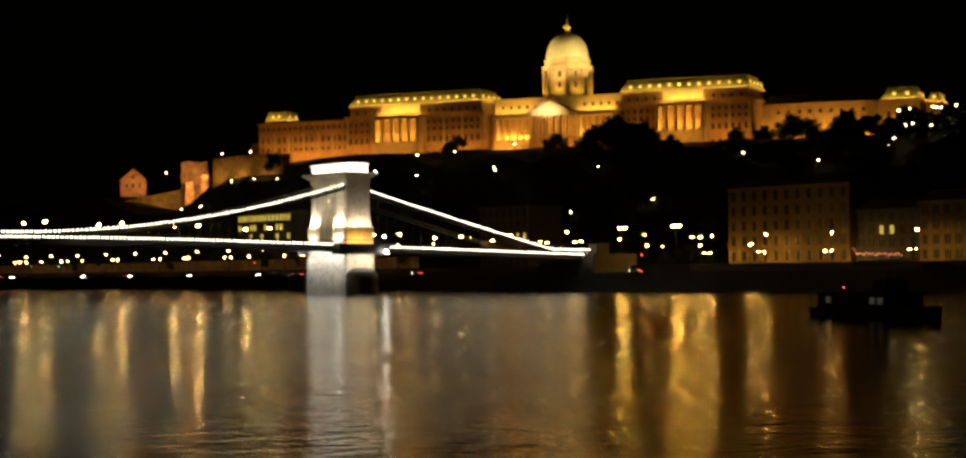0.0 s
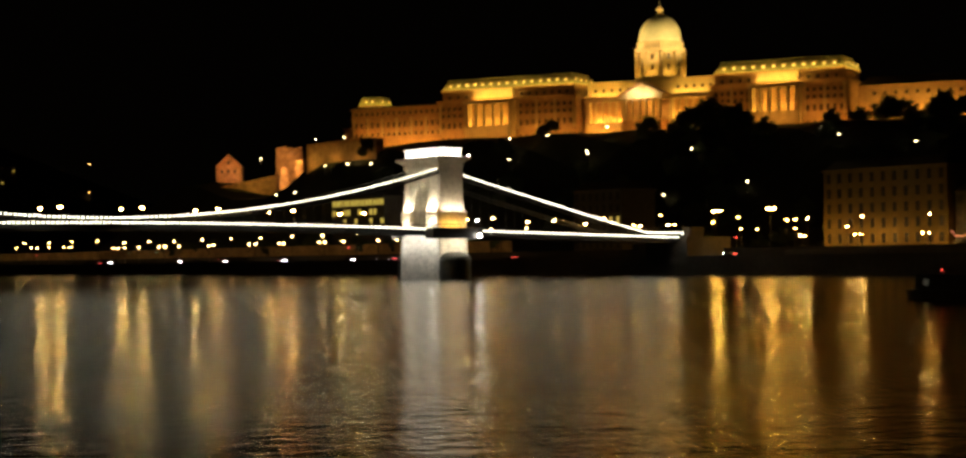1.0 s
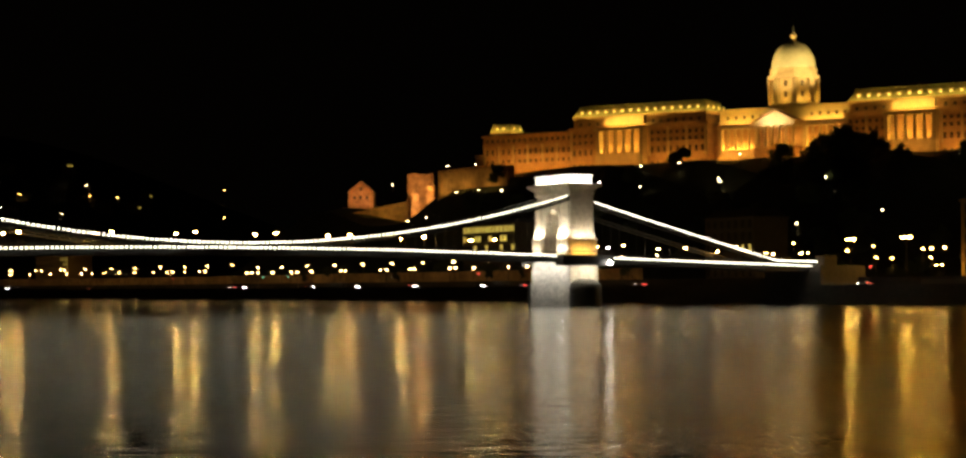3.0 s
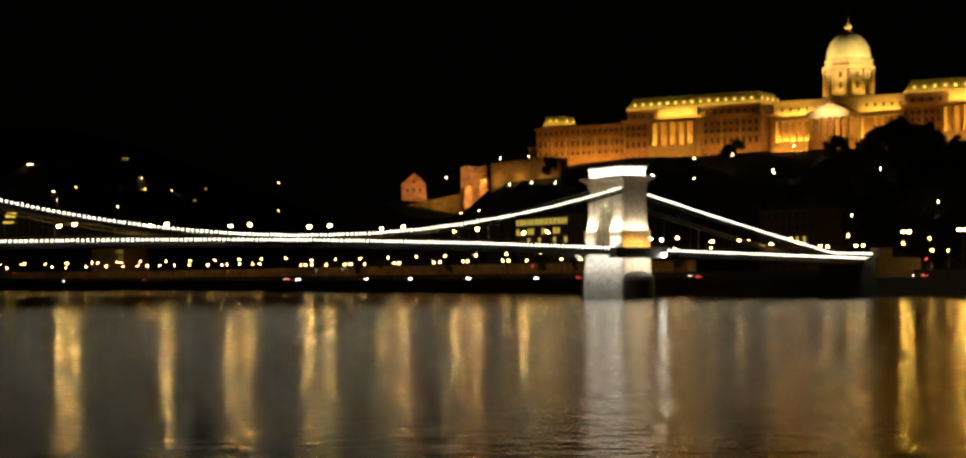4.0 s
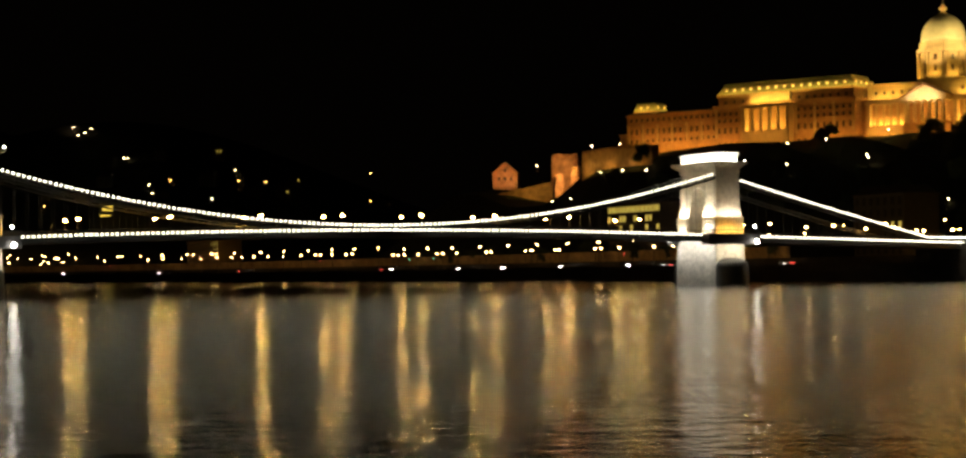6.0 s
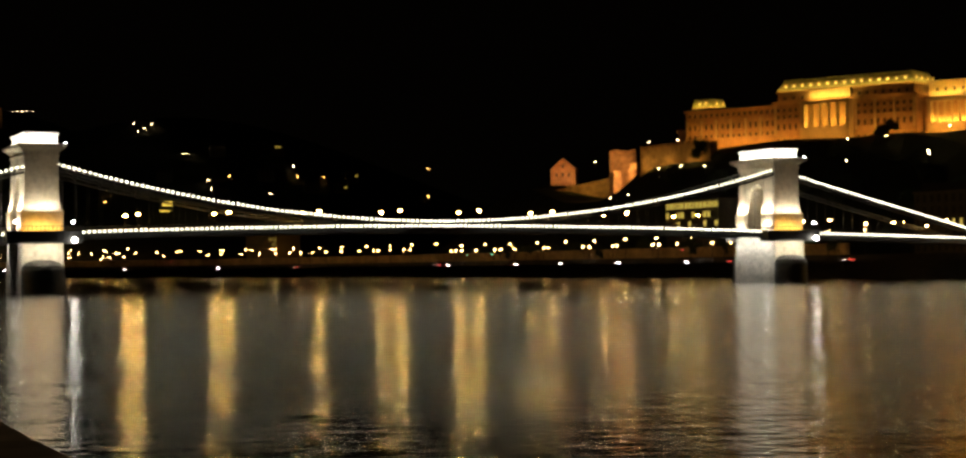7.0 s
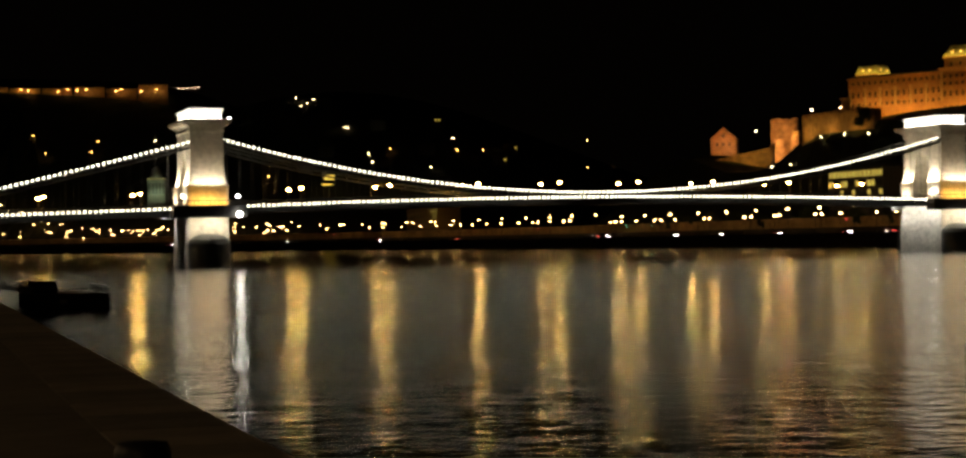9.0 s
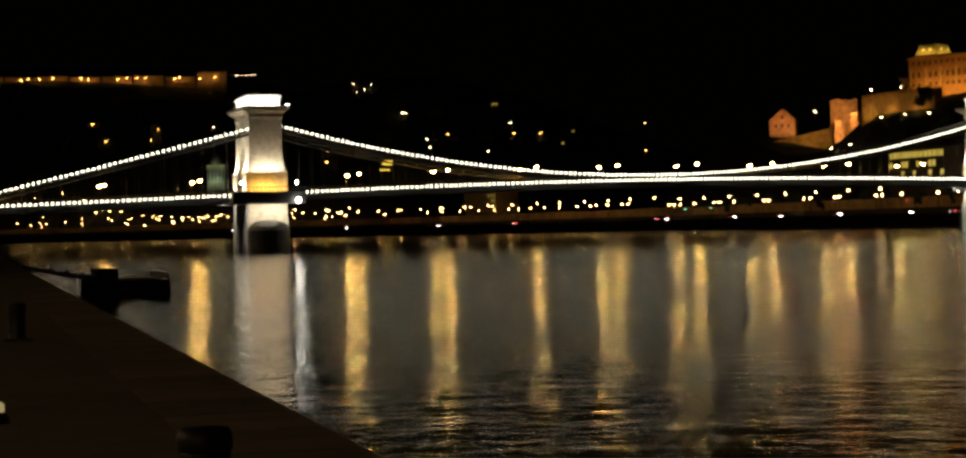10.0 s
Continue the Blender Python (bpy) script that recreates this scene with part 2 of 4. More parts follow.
# near quay
TURN_QUAY = Matrix.Translation((-75.1, -404, 0)) @ Matrix.Rotation(radians(-1.3), 4, "Z") @ Matrix.Translation((75.1, 404, 0))
solid("quay", box(-400, -76.2, -900, 300, -4, 3.28), QUAY, "worn dark stone landing quay", "quay", "structure", TURN_QUAY)
coping = thing("coping", "row of worn stone blocks along the quay edge", "coping", TURN_QUAY, kind="structure")
block = mesh_from(box(-0.6, 0.6, -0.74, 0.74, -0.45, 0.03, taper=0.02), "stone", QUAY)
for i in range(150):
    part("stone", block, None, coping, place=Matrix.Translation((-75.6, -425 + 1.5 * i, 3.252)))
solid("wall_quay", box(-76.2, -75.05, -900, 300, -4, 2.84), EMBANK, "stone face of the quay above the water", "wall", "structure", TURN_QUAY)


# ---- bridge ----
MID = 6.5
HALF = 8.5
TOWERS = (-0.9, 202.0)
LINE = MID - HALF


def deck_z(x):
    if 0 <= x <= 202:
        return 13.75 + 1.75 * (1 - ((x - 101) / 101) ** 2)
    out = -x if x < 0 else x - 202
    return 13.75 - 0.027 * out


def chain_z(x):
    if 0 <= x <= 202:
        return 16.15 + 0.00143 * (x - 98) ** 2
    out = -x if x < 0 else x - 202
    return max(29.7 - 0.258 * out + 0.00022 * out * out, 12.5 - 0.01 * (out - 70))


bridge = thing("suspension_bridge", "pale stone and iron chain bridge lit white at night", "bridge")


def tower_shaft():
    """Inverted U across the road with a round arch, flared towards its foot."""
    outer, zs = 9.0, (14.2, 16.5, 18.8, 19.0, 19.6, 20.6, 22.0, 24.0, 27.0, 31.4)
    ring = [(-outer, z) for z in zs] + [(outer, z) for z in reversed(zs)]
    arch = [(3.3, 14.2), (3.3, 18.8), (3.3, 22.0)] + [(3.3 * math.cos(a), 24.0 + 3.3 * math.sin(a)) for a in [math.pi * k / 10 for k in range(11)]] + [(-3.3, 22.0), (-3.3, 18.8), (-3.3, 14.2)]
    ring += arch

    def flare(z):
        return 1.26 if z < 18.9 else 1.0 + 0.2 * math.exp(-(z - 18.9) / 2.6)

    bm = bmesh.new()
    loops = []
    for side in (-1, 1):
        loops.append([bm.verts.new((side * 3.75 * flare(z), y * (1 + 0.25 * (flare(z) - 1)) if abs(y) > 5 else y, z)) for y, z in ring])
    n = len(ring)
    bm.faces.new(loops[0])
    bm.faces.new(loops[1][::-1])
    for i in range(n):
        bm.faces.new((loops[0][i], loops[1][i], loops[1][(i + 1) % n], loops[0][(i + 1) % n]))
    bmesh.ops.recalc_face_normals(bm, faces=bm.faces)
    return bm


def pier():
    bm = box(-5.0, 5.0, -10.4, 10.4, -4, 12.2, taper=0.4)
    box(-5.2, 5.2, -10.7, 10.7, 11.6, 12.6, bm)
    return bm


def cutwater(side):
    """Rounded ice-breaker that stands before the pier."""
    bm = bmesh.new()
    rings = []
    for r, z in ((5.0, -4), (4.9, 5.2), (4.6, 6.2), (3.6, 7.0), (2.0, 7.5)):
        rings.append([bm.verts.new((r * math.cos(a), side * (10.0 + 1.0 * r * math.sin(a)), z)) for a in [math.pi * k / 14 for k in range(15)]])
    for a, b in zip(rings, rings[1:]):
        for i in range(14):
            bm.faces.new((a[i], a[i + 1], b[i + 1], b[i]))
        bm.faces.new((a[-1], a[0], b[0], b[-1]))
    bm.faces.new(rings[-1])
    bmesh.ops.recalc_face_normals(bm, faces=bm.faces)
    return bm


def tower(x):
    at = Matrix.Translation((x, MID, 0))
    t = part("tower", tower_shaft(), LIMESTONE, bridge, "pale limestone gate tower with a round arch", at)
    for grow, z, h in ((0.4, 31.4, 0.35), (0.15, 31.75, 0.6), (0.55, 32.35, 0.45), (1.05, 32.8, 0.45), (1.75, 33.25, 0.4), (1.95, 33.65, 0.55)):
        part("cornice_step", box(-3.75 - grow, 3.75 + grow, -9 - grow, 9 + grow, z, z + h), LIMESTONE, t)
    bm = box(-3.6, 3.6, -8.9, 8.9, 34.2, 36.35)
    box(-3.95, 3.95, -9.25, 9.25, 36.35, 36.9, bm)
    part("attic", bm, LIMESTONE, t, "brightly lit stone attic block")
    # corner strips of the shaft and the ledge over its plinth
    for sx in (-1, 1):
        for sy in (-1, 1):
            x0, x1 = sorted((sx * 3.0, sx * 3.87))
            y0, y1 = sorted((sy * 7.6, sy * 9.12))
            part("corner_strip", box(x0, x1, y0, y1, 21.5, 31.4), LIMESTONE, t)
    for sy in (-1, 1):
        y0, y1 = sorted((sy * 3.7, sy * 9.75))
        part("plinth_ledge", box(-4.95, 4.95, y0, y1, 18.45, 18.85), LIMESTONE, t)
        for k in range(4):
            part("plinth_course", box(-4.8, 4.8, y0 + 0.1, y1 - 0.08, 14.5 + 0.95 * k, 15.25 + 0.95 * k), LIMESTONE, t)
    part("pier", pier(), LIMESTONE, t)
    for side in (-1, 1):
        part("cutwater", cutwater(side), SHADED_STONE, t, "dark rounded stone cutwater")
    # balcony where the footway goes round the tower
    for side in (-1, 1):
        bm = bmesh.new()
        lo, hi = sorted((side * 8.8, side * 12.6))
        box(-8.6, 8.6, lo, hi, 11.3, 14.15, bm)
        for k in range(19):
            px = -8.4 + 16.8 * k / 18
            box(px - 0.07, px + 0.07, side * 12.4 - 0.1, side * 12.4 + 0.1, 14.1, 15.25, bm)
        box(-8.6, 8.6, side * 12.4 - 0.15, side * 12.4 + 0.15, 15.2, 15.35, bm)
        part("balcony", bm, DARK_IRON, t, "dark iron footway balcony with a railing")
    return t


for tx in TOWERS:
    tower(tx)


def ribbon(points, half_w, half_h, bm=None):
    """A bar of rectangular section along points in the plane of constant y."""
    bm = bm or bmesh.new()
    rings = []
    for x, y, z in points:
        rings.append([bm.verts.new((x, y + a, z + b)) for a, b in ((-half_w, -half_h), (half_w, -half_h), (half_w, half_h), (-half_w, half_h))])
    for a, b in zip(rings, rings[1:]):
        for i in range(4):
            bm.faces.new((a[i], b[i], b[(i + 1) % 4], a[(i + 1) % 4]))
    bm.faces.new(rings[0])
    bm.faces.new(rings[-1][::-1])
    bmesh.ops.recalc_face_normals(bm, faces=bm.faces)
    return bm


deck_x = [-90 + 382 * k / 120 for k in range(121)]
part("deck", ribbon([(x, MID, deck_z(x) - 1.0) for x in deck_x], HALF - 1.6, 0.45), ASPHALT, bridge, "road deck")
for side in (-1, 1):
    y = MID + side * (HALF - 0.9)
    part("girder", ribbon([(x, y, deck_z(x) - 1.0) for x in deck_x], 0.35, 0.85), DARK_IRON, bridge, "dark riveted iron stiffening girder")
    rail = ribbon([(x, y + side * 0.5, deck_z(x) + 1.05) for x in deck_x], 0.08, 0.08)
    for k in range(0, 382, 2):
        x = -90 + k
        box(x - 0.05, x + 0.05, y + side * 0.5 - 0.05, y + side * 0.5 + 0.05, deck_z(x) - 0.3, deck_z(x) + 1.0, rail)
    part("railing", rail, DARK_IRON, bridge)

post = mesh_from(box(-0.04, 0.04, -0.04, 0.04, 0, 1), "hanger", IRON)
for side in (-1, 1):
    y = MID + side * HALF
    for x0, x1 in ((-86, -1), (1, 201), (203, 288)):
        n = int((x1 - x0) / 3)
        pts = [(x0 + (x1 - x0) * k / n, y, chain_z(x0 + (x1 - x0) * k / n)) for k in range(n + 1)]
        bm = ribbon([(x, yy, z + 0.1) for x, yy, z in pts], 0.22, 0.24)
        ribbon([(x, yy, z - 0.85) for x, yy, z in pts], 0.22, 0.24, bm)
        for x, yy, z in pts:
            box(x - 0.18, x + 0.18, yy - 0.3, yy + 0.3, z - 1.1, z + 0.35, bm)
        part("chain", bm, IRON, bridge, "grey iron eyebar chain")
        for x, yy, z in pts[1:-1]:
            low, top = deck_z(x) - 0.4, z - 1.1
            if top - low > 0.6:
                part("hanger", post, None, bridge, place=Matrix.Translation((x, yy, low)) @ Matrix.Diagonal((1, 1, top - low, 1)))
# land piers at both ends
for x0, x1, top in ((-104, -86, 12.2), (286, 304, 11.6)):
    bm = box(x0, x1, MID - 13, MID + 13, -4, top)
    box(x0 + 2, x0 + 7, MID - 12.5, MID - 8.5, top, top + 3.0, bm)
    box(x0 + 2, x0 + 7, MID + 8.5, MID + 12.5, top, top + 3.0, bm)
    part("abutment", bm, EMBANK, bridge, "stone abutment with statue plinths")

bulb_mesh = mesh_from(ball(0.29), "bulb", BULB_WHITE)


def light_string(label, points):
    holder = thing("light_string", label, "string lights", group="bridge lights")
    for p in points:
        part("bulb", bulb_mesh, None, holder, place=Matrix.Translation(p))


def steps(a, b, step):
    n = int(round(abs(b - a) / step))
    return [a + (b - a) * k / n for k in range(n + 1)]


for a, b in ((-88, -5.2), (2.9, 197.0), (205.6, 288)):
    light_string("white bulbs strung along the bridge chain", [(x, LINE - 0.35, chain_z(x) + 0.5) for x in steps(a, b, 1.22)])
for a, b in ((-90, -9.6), (7.5, 158.6), (159.9, 193.4), (211.0, 291)):
    light_string("white bulbs strung along the bridge deck", [(x, LINE - 0.35, deck_z(x) - 0.05) for x in steps(a, b, 1.22)])


def bridge_lamp(glow_mat, label):
    ob = thing("bridge_lamp", label, "street lamp", group="lamps on the bridge")
    part("post", lathe([(0.28, 0), (0.2, 0.4), (0.1, 0.6), (0.08, 3.6), (0.16, 3.8)], 8), DARK_IRON, ob)
    part("lantern", ball(0.5, at=(0, 0, 4.2)), glow_mat, ob, "glowing lantern")
    # hood added to hold the lantern's light off the house fronts above it
    part("hood", lathe([(0.49, 4.24), (0.85, 4.2), (0.85, 4.26), (0.3, 4.85), (0.05, 5.1)], 12), DARK_IRON, ob, "dark metal hood that limits upward light")
    return ob


def lamp_row(lamp, spots):
    for k, p in enumerate(spots):
        if k == 0:
            lamp.matrix_basis = Matrix.Translation(p)
        else:
            copy_thing(lamp, Matrix.Translation(p))


for xs, glow_mat, label in (((-62, -38, -16, 22, 44, 66.8, 88.3, 110, 131, 153, 175), LAMP_WARM, "iron bridge lamp post with a glowing round lantern"),
                            ((218, 240, 262, 284), LAMP_SIDE, "iron bridge lamp post with a dimmer round lantern")):
    lamp_row(bridge_lamp(glow_mat, label), [(x, y, deck_z(x) - 0.3) for x in xs for y in (0.0, 13.0)])


# ---- floodlights of the towers ----
def flood(x, y, z, tx, ty, tz, sx, watts, colour, sy=0.5):
    area("floodlight", look((x, y, z), (tx, ty, tz)), sx, sy, watts, colour)


WHITE = (1.0, 0.95, 0.86)
CREAM = (1.0, 0.86, 0.62)
for tx in TOWERS:
    near = MID - 9
    flood(tx, near - 1.5, 34.35, tx, near + 0.6, 36.0, 7.5, 850, WHITE, 0.3)
    flood(tx - 5.2, MID, 34.35, tx - 3.4, MID, 36.0, 20, 2100, WHITE, 0.3)
    flood(tx, near - 1.7, 18.95, tx, near + 0.6, 26.5, 7, 680, CREAM, 0.3)
    for y in (near + 3.2, MID + 6.8):
        flood(tx - 5.7, y, 19.15, tx - 3.4, y, 25.5, 4.4, 1500, CREAM, 0.3)
        flood(tx - 6.4, y, 15.0, tx - 4.7, y, 16.8, 2.6, 420, CREAM, 0.4)
    flood(tx, near - 2.3, 14.4, tx, near, 17.0, 8, 600, (1.0, 0.50, 0.09), 0.4)
    flood(tx, near - 4.4, 11.0, tx, near - 1.4, 7.5, 9, 800, CREAM, 0.4)
    for y in (-1.8, 2.2, 6.5, 10.8, 14.8):
        flood(tx - 7.6, y, 12.4, tx - 5.0, y + 0.4, 4.0, 0.5, 380, WHITE, 0.3)
lens = mesh_from(ball(0.38), "flood_lens", FLOOD_WHITE)
strong = mesh_from(ball(0.62), "flood_lens", FLOOD_STRONG)
for tx in TOWERS:
    for dx, y, z in ((5.2, MID - 10.2, 34.5), (6.4, MID - 12.6, 16.2), (-5.6, MID - 7.4, 16.4), (6.6, MID - 13.4, 12.0), (-6.6, MID - 12.2, 12.2)):
        spot = tagged(new("floodlight", strong if dx == 6.6 else lens), "small round white floodlight on the bridge tower", "floodlight", "tower floodlights")
        spot.matrix_basis = Matrix.Translation((tx + dx, y, z)) @ Matrix.Scale(0.6 if z > 30 else 1.0, 4)


# ---- palace ----
palace = thing("palace", "long ochre stone palace with a dome, floodlit orange", "palace",
               Matrix.Translation((*PALACE, 0)) @ Matrix.Rotation(math.atan2(ALONG[1], ALONG[0]), 4, "Z"))
BASE = 58.0


def recessed(w, h, bm=None, cx=0.0, z0=0.0, y=0.0, rim=0.3, proud=0.3, deep=0.28):
    """One closed window block: a stone surround that stands proud of the wall at y, with its pane set back in it; outside is -y."""
    bm = box(cx - w / 2 - rim, cx + w / 2 + rim, y - proud, y + 0.2, z0 - rim, z0 + h + rim * 1.3, bm)
    bm.faces.ensure_lookup_table()
    front = min(bm.faces[-6:], key=lambda f: f.calc_center_median().y)
    pane = bmesh.ops.inset_individual(bm, faces=[front], thickness=rim, depth=0.0)
    sunk = bmesh.ops.extrude_face_region(bm, geom=[front])
    bmesh.ops.translate(bm, vec=(0, deep, 0), verts=[v for v in sunk["geom"] if isinstance(v, bmesh.types.BMVert)])
    bmesh.ops.delete(bm, geom=[front], context="FACES_ONLY")
    for f in sunk["geom"]:
        if isinstance(f, bmesh.types.BMFace):
            f.material_index = 1
    return bm


def window_mesh(w, h):
    return mesh_from(recessed(w, h), "window", [PALACE_TRIM, PALACE_PANE])


WIN_TALL = window_mesh(0.95, 2.0)
WIN_SQUARE = window_mesh(0.9, 1.0)


def windows(parent, s0, s1, y, z, mesh, step=4.0):
    n = max(1, int((s1 - s0) / step))
    for k in range(n):
        part("window", mesh, None, parent, place=Matrix.Translation((s0 + (k + 0.5) * (s1 - s0) / n, y, z)))


def pilasters(parent, s0, s1, y, z0, z1, step):
    n = max(1, int((s1 - s0) / step))
    bm = box(-0.45, 0.45, -0.35, 0.1, z0, z1 - 0.7)
    box(-0.65, 0.65, -0.5, 0.1, z1 - 0.7, z1, bm)
    shared = mesh_from(bm, "pilaster", PALACE_TRIM)
    for k in range(n + 1):
        part("pilaster", shared, None, parent, place=Matrix.Translation((s0 + k * (s1 - s0) / n, y, 0)))


def wall_block(name, s0, s1, y0, y1, z1, label="", courses=(), mat=None):
    mat = mat or PALACE_STONE
    wall = part(name, box(s0, s1, y0, y1, BASE - 6, z1), mat, palace, label)
    part("cornice", box(s0 - 0.6, s1 + 0.6, y0 - 0.6, y1 + 0.6, z1 - 0.9, z1 - 0.02), mat, wall)
    for z in courses:
        part("string_course", box(s0 - 0.3, s1 + 0.3, y0 - 0.3, y1 + 0.3, z, z + 0.5), mat, wall)
    return wall


def mansard(parent, s0, s1, y0, y1, z0, z1, slope, step):
    bm = box(s0, s1, y0, y1, z0, z1, taper=slope)
    box(s0 + slope - 0.2, s1 - slope + 0.2, y0 + slope - 0.2, y1 - slope + 0.2, z1 - 0.3, z1 + 0.4, bm)
    roof = part("roof", bm, ROOF_COPPER, parent, "lit green copper mansard roof")
    dormer = box(-0.8, 0.8, -0.3, 1.6, 0, 1.5)
    box(-1.1, 1.1, -0.6, 1.8, 1.5, 1.8, dormer)
    dormer = mesh_from(dormer, "dormer", PALACE_TRIM)
    # glowing panel in place of the light thrown up at each dormer face
    lamp = mesh_from(box(-0.62, 0.62, -0.1, 0.06, 0, 1.15), "dormer_pane", ROOF_GLOW)
    n = int((s1 - s0 - 3) / step)
    for k in range(n):
        s = s0 + 2.5 + (k + 0.5) * (s1 - s0 - 5) / n
        part("dormer", dormer, None, roof, place=Matrix.Translation((s, y0 + slope * 0.35, z0 + 1.2)))
        part("dormer_pane", lamp, None, roof, place=Matrix.Translation((s, y0 + slope * 0.35 - 0.3, z0 + 1.3)))
    mid, mz = (y0 + y1) / 2, (z0 + z1) / 2
    area("roof_strip", palace.matrix_basis @ look(((s0 + s1) / 2, y0 - 1.0, z0 - 0.2), ((s0 + s1) / 2, y0 + slope * 0.6, mz + 0.6)), s1 - s0, 0.3, 26 * (s1 - s0), (1.0, 0.66, 0.10))
    area("roof_strip", palace.matrix_basis @ look((s1 + 1.0, mid, z0 - 0.2), (s1 - slope * 0.6, mid, mz + 0.6)), y1 - y0, 0.3, 26 * (y1 - y0), (1.0, 0.66, 0.10))
    m = max(1, int((y1 - y0) / step / 1.3))
    for k in range(m):
        at = Matrix.Translation((s1 - slope * 0.35, y0 + (k + 0.5) * (y1 - y0) / m, z0 + 1.2)) @ Matrix.Rotation(math.pi / 2, 4, "Z")
        part("dormer", dormer, None, roof, place=at)
        part("dormer_pane", lamp, None, roof, place=at @ Matrix.Translation((0, -0.3, 0.1)))
    return roof


def column_mesh(h, r):
    bm = lathe([(r * 1.35, 0), (r * 1.35, 0.5), (r, 0.7), (r * 1.05, h * 0.4), (r * 0.85, h - 1.2), (r * 1.3, h - 0.5), (r * 1.4, h)], 10)
    return mesh_from(bm, "column", PALACE_TRIM)


def loggia(parent, s0, s1, y, z0, z1, bays, r=0.75, depth=4.5):
    """Projecting colonnaded bay with an open gallery behind its columns."""
    bm = box(s0, s1, y - 0.4, y + depth, BASE - 6, z0)
    box(s0 - 0.4, s1 + 0.4, y - 0.6, y + depth, z1, z1 + 1.5, bm)
    box(s0, s0 + 1.6, y, y + depth, z0, z1, bm)
    box(s1 - 1.6, s1, y, y + depth, z0, z1, bm)
    bay = part("loggia", bm, PALACE_TRIM, parent, "colonnaded loggia lit yellow from within")
    col = column_mesh(z1 - z0, r)
    for k in range(bays + 1):
        part("column", col, None, bay, place=Matrix.Translation((s0 + 1.2 + k * (s1 - s0 - 2.4) / bays, y + 0.6, z0)))
    area("gallery_light", palace.matrix_basis @ look(((s0 + s1) / 2, y + 1.6, z0 + 0.4), ((s0 + s1) / 2, y + depth, z1)), s1 - s0 - 4, 0.6, 130 * (s1 - s0), (1.0, 0.60, 0.09))
    return bay


# south wing
w = wall_block("wing", -159, -109, 0, 18, 78.6, courses=(64.2, 73.4))
for z, mesh in ((75.2, WIN_SQUARE), (69.2, WIN_TALL), (65.2, WIN_SQUARE)):
    windows(w, -158, -110, 0, z, mesh, 3.0)
pilasters(w, -158, -110, 0, 64.7, 73.4, 7.8)
part("roof", box(-158.5, -109, 0.5, 17.5, 78.6, 79.4, taper=0.3), DARK_ROOF, w)
t = part("turret", box(-156.5, -144.5, 2, 14, 78.8, 80.2), PALACE_STONE, palace)
mansard(t, -156.5, -144.5, 2, 14, 80.2, 84.0, 1.2, 3.6)
wall_block("buttress_tower", -165.5, -159, 4, 16, 70.0)

# the two great blocks
for s0, s1, a0, a1 in ((-109.5, -39.0, -93.0, -68.7), (25.0, 85.4, 44.0, 66.4)):
    b = wall_block("block", s0, s1, -3, 22, 79.6, courses=(64.4, 71.0, 78.0))
    for lo, hi in ((s0 + 1, a0 - 0.5), (a1 + 0.5, s1 - 1)):
        for z, mesh in ((75.0, WIN_SQUARE), (71.9, WIN_SQUARE), (66.8, WIN_TALL), (61.0, WIN_SQUARE)):
            windows(b, lo, hi, -3, z, mesh, 2.9)
    for lo, hi in ((s0 + 1, a0 - 0.8), (a1 + 0.8, s1 - 1)):
        pilasters(b, lo, hi, -3, 64.9, 77.9, 7.4)
    up = wall_block("upper_storey", s0 + 1.5, s1 - 1.5, -1.5, 20.5, 84.6)
    windows(up, s0 + 3, a0, -1.5, 80.6, WIN_SQUARE, 3.7)
    windows(up, a1, s1 - 3, -1.5, 80.6, WIN_SQUARE, 3.7)
    mansard(up, s0 + 1.0, s1 - 1.0, -2.0, 21, 84.7, 89.4, 2.6, 4.3)
    loggia(b, a0, a1, -8.5, 66.5, 77.0, 5)
    attic = part("attic", box(a0 + 2, a1 - 2, -3.2, -1.4, 80.2, 84.0), PALACE_TRIM, up, "brightly lit stone attic panel")
    area("attic_light", palace.matrix_basis @ look(((a0 + a1) / 2, -6.2, 79.4), ((a0 + a1) / 2, -3.2, 83.5)), a1 - a0 - 4, 0.5, 2600, (1.0, 0.62, 0.10))

# the middle range
m = wall_block("middle_range", -39, 25, 4, 26, 77.8, courses=(64.4,))
for lo, hi in ((-36, -17), (4, 23)):
    loggia(m, lo, hi, 1.5, 66.0, 75.5, 5, 0.55, 3.0)
up = part("upper_gallery", box(-38, 24.5, 8, 24, 77.8, 84.4), PALACE_TRIM, m, "bright lit upper gallery wall")
windows(up, -36, -16, 8, 80.6, WIN_SQUARE, 3.6)
windows(up, 4, 23, 8, 80.6, WIN_SQUARE, 3.6)
part("parapet", box(-38.5, 25, 7.5, 8.3, 84.4, 85.3), PALACE_TRIM, up)
for s in (-27, 13):
    area("gallery_light", palace.matrix_basis @ look((s, 4.6, 78.1), (s, 8, 82)), 19, 0.5, 1900, (1.0, 0.62, 0.10))
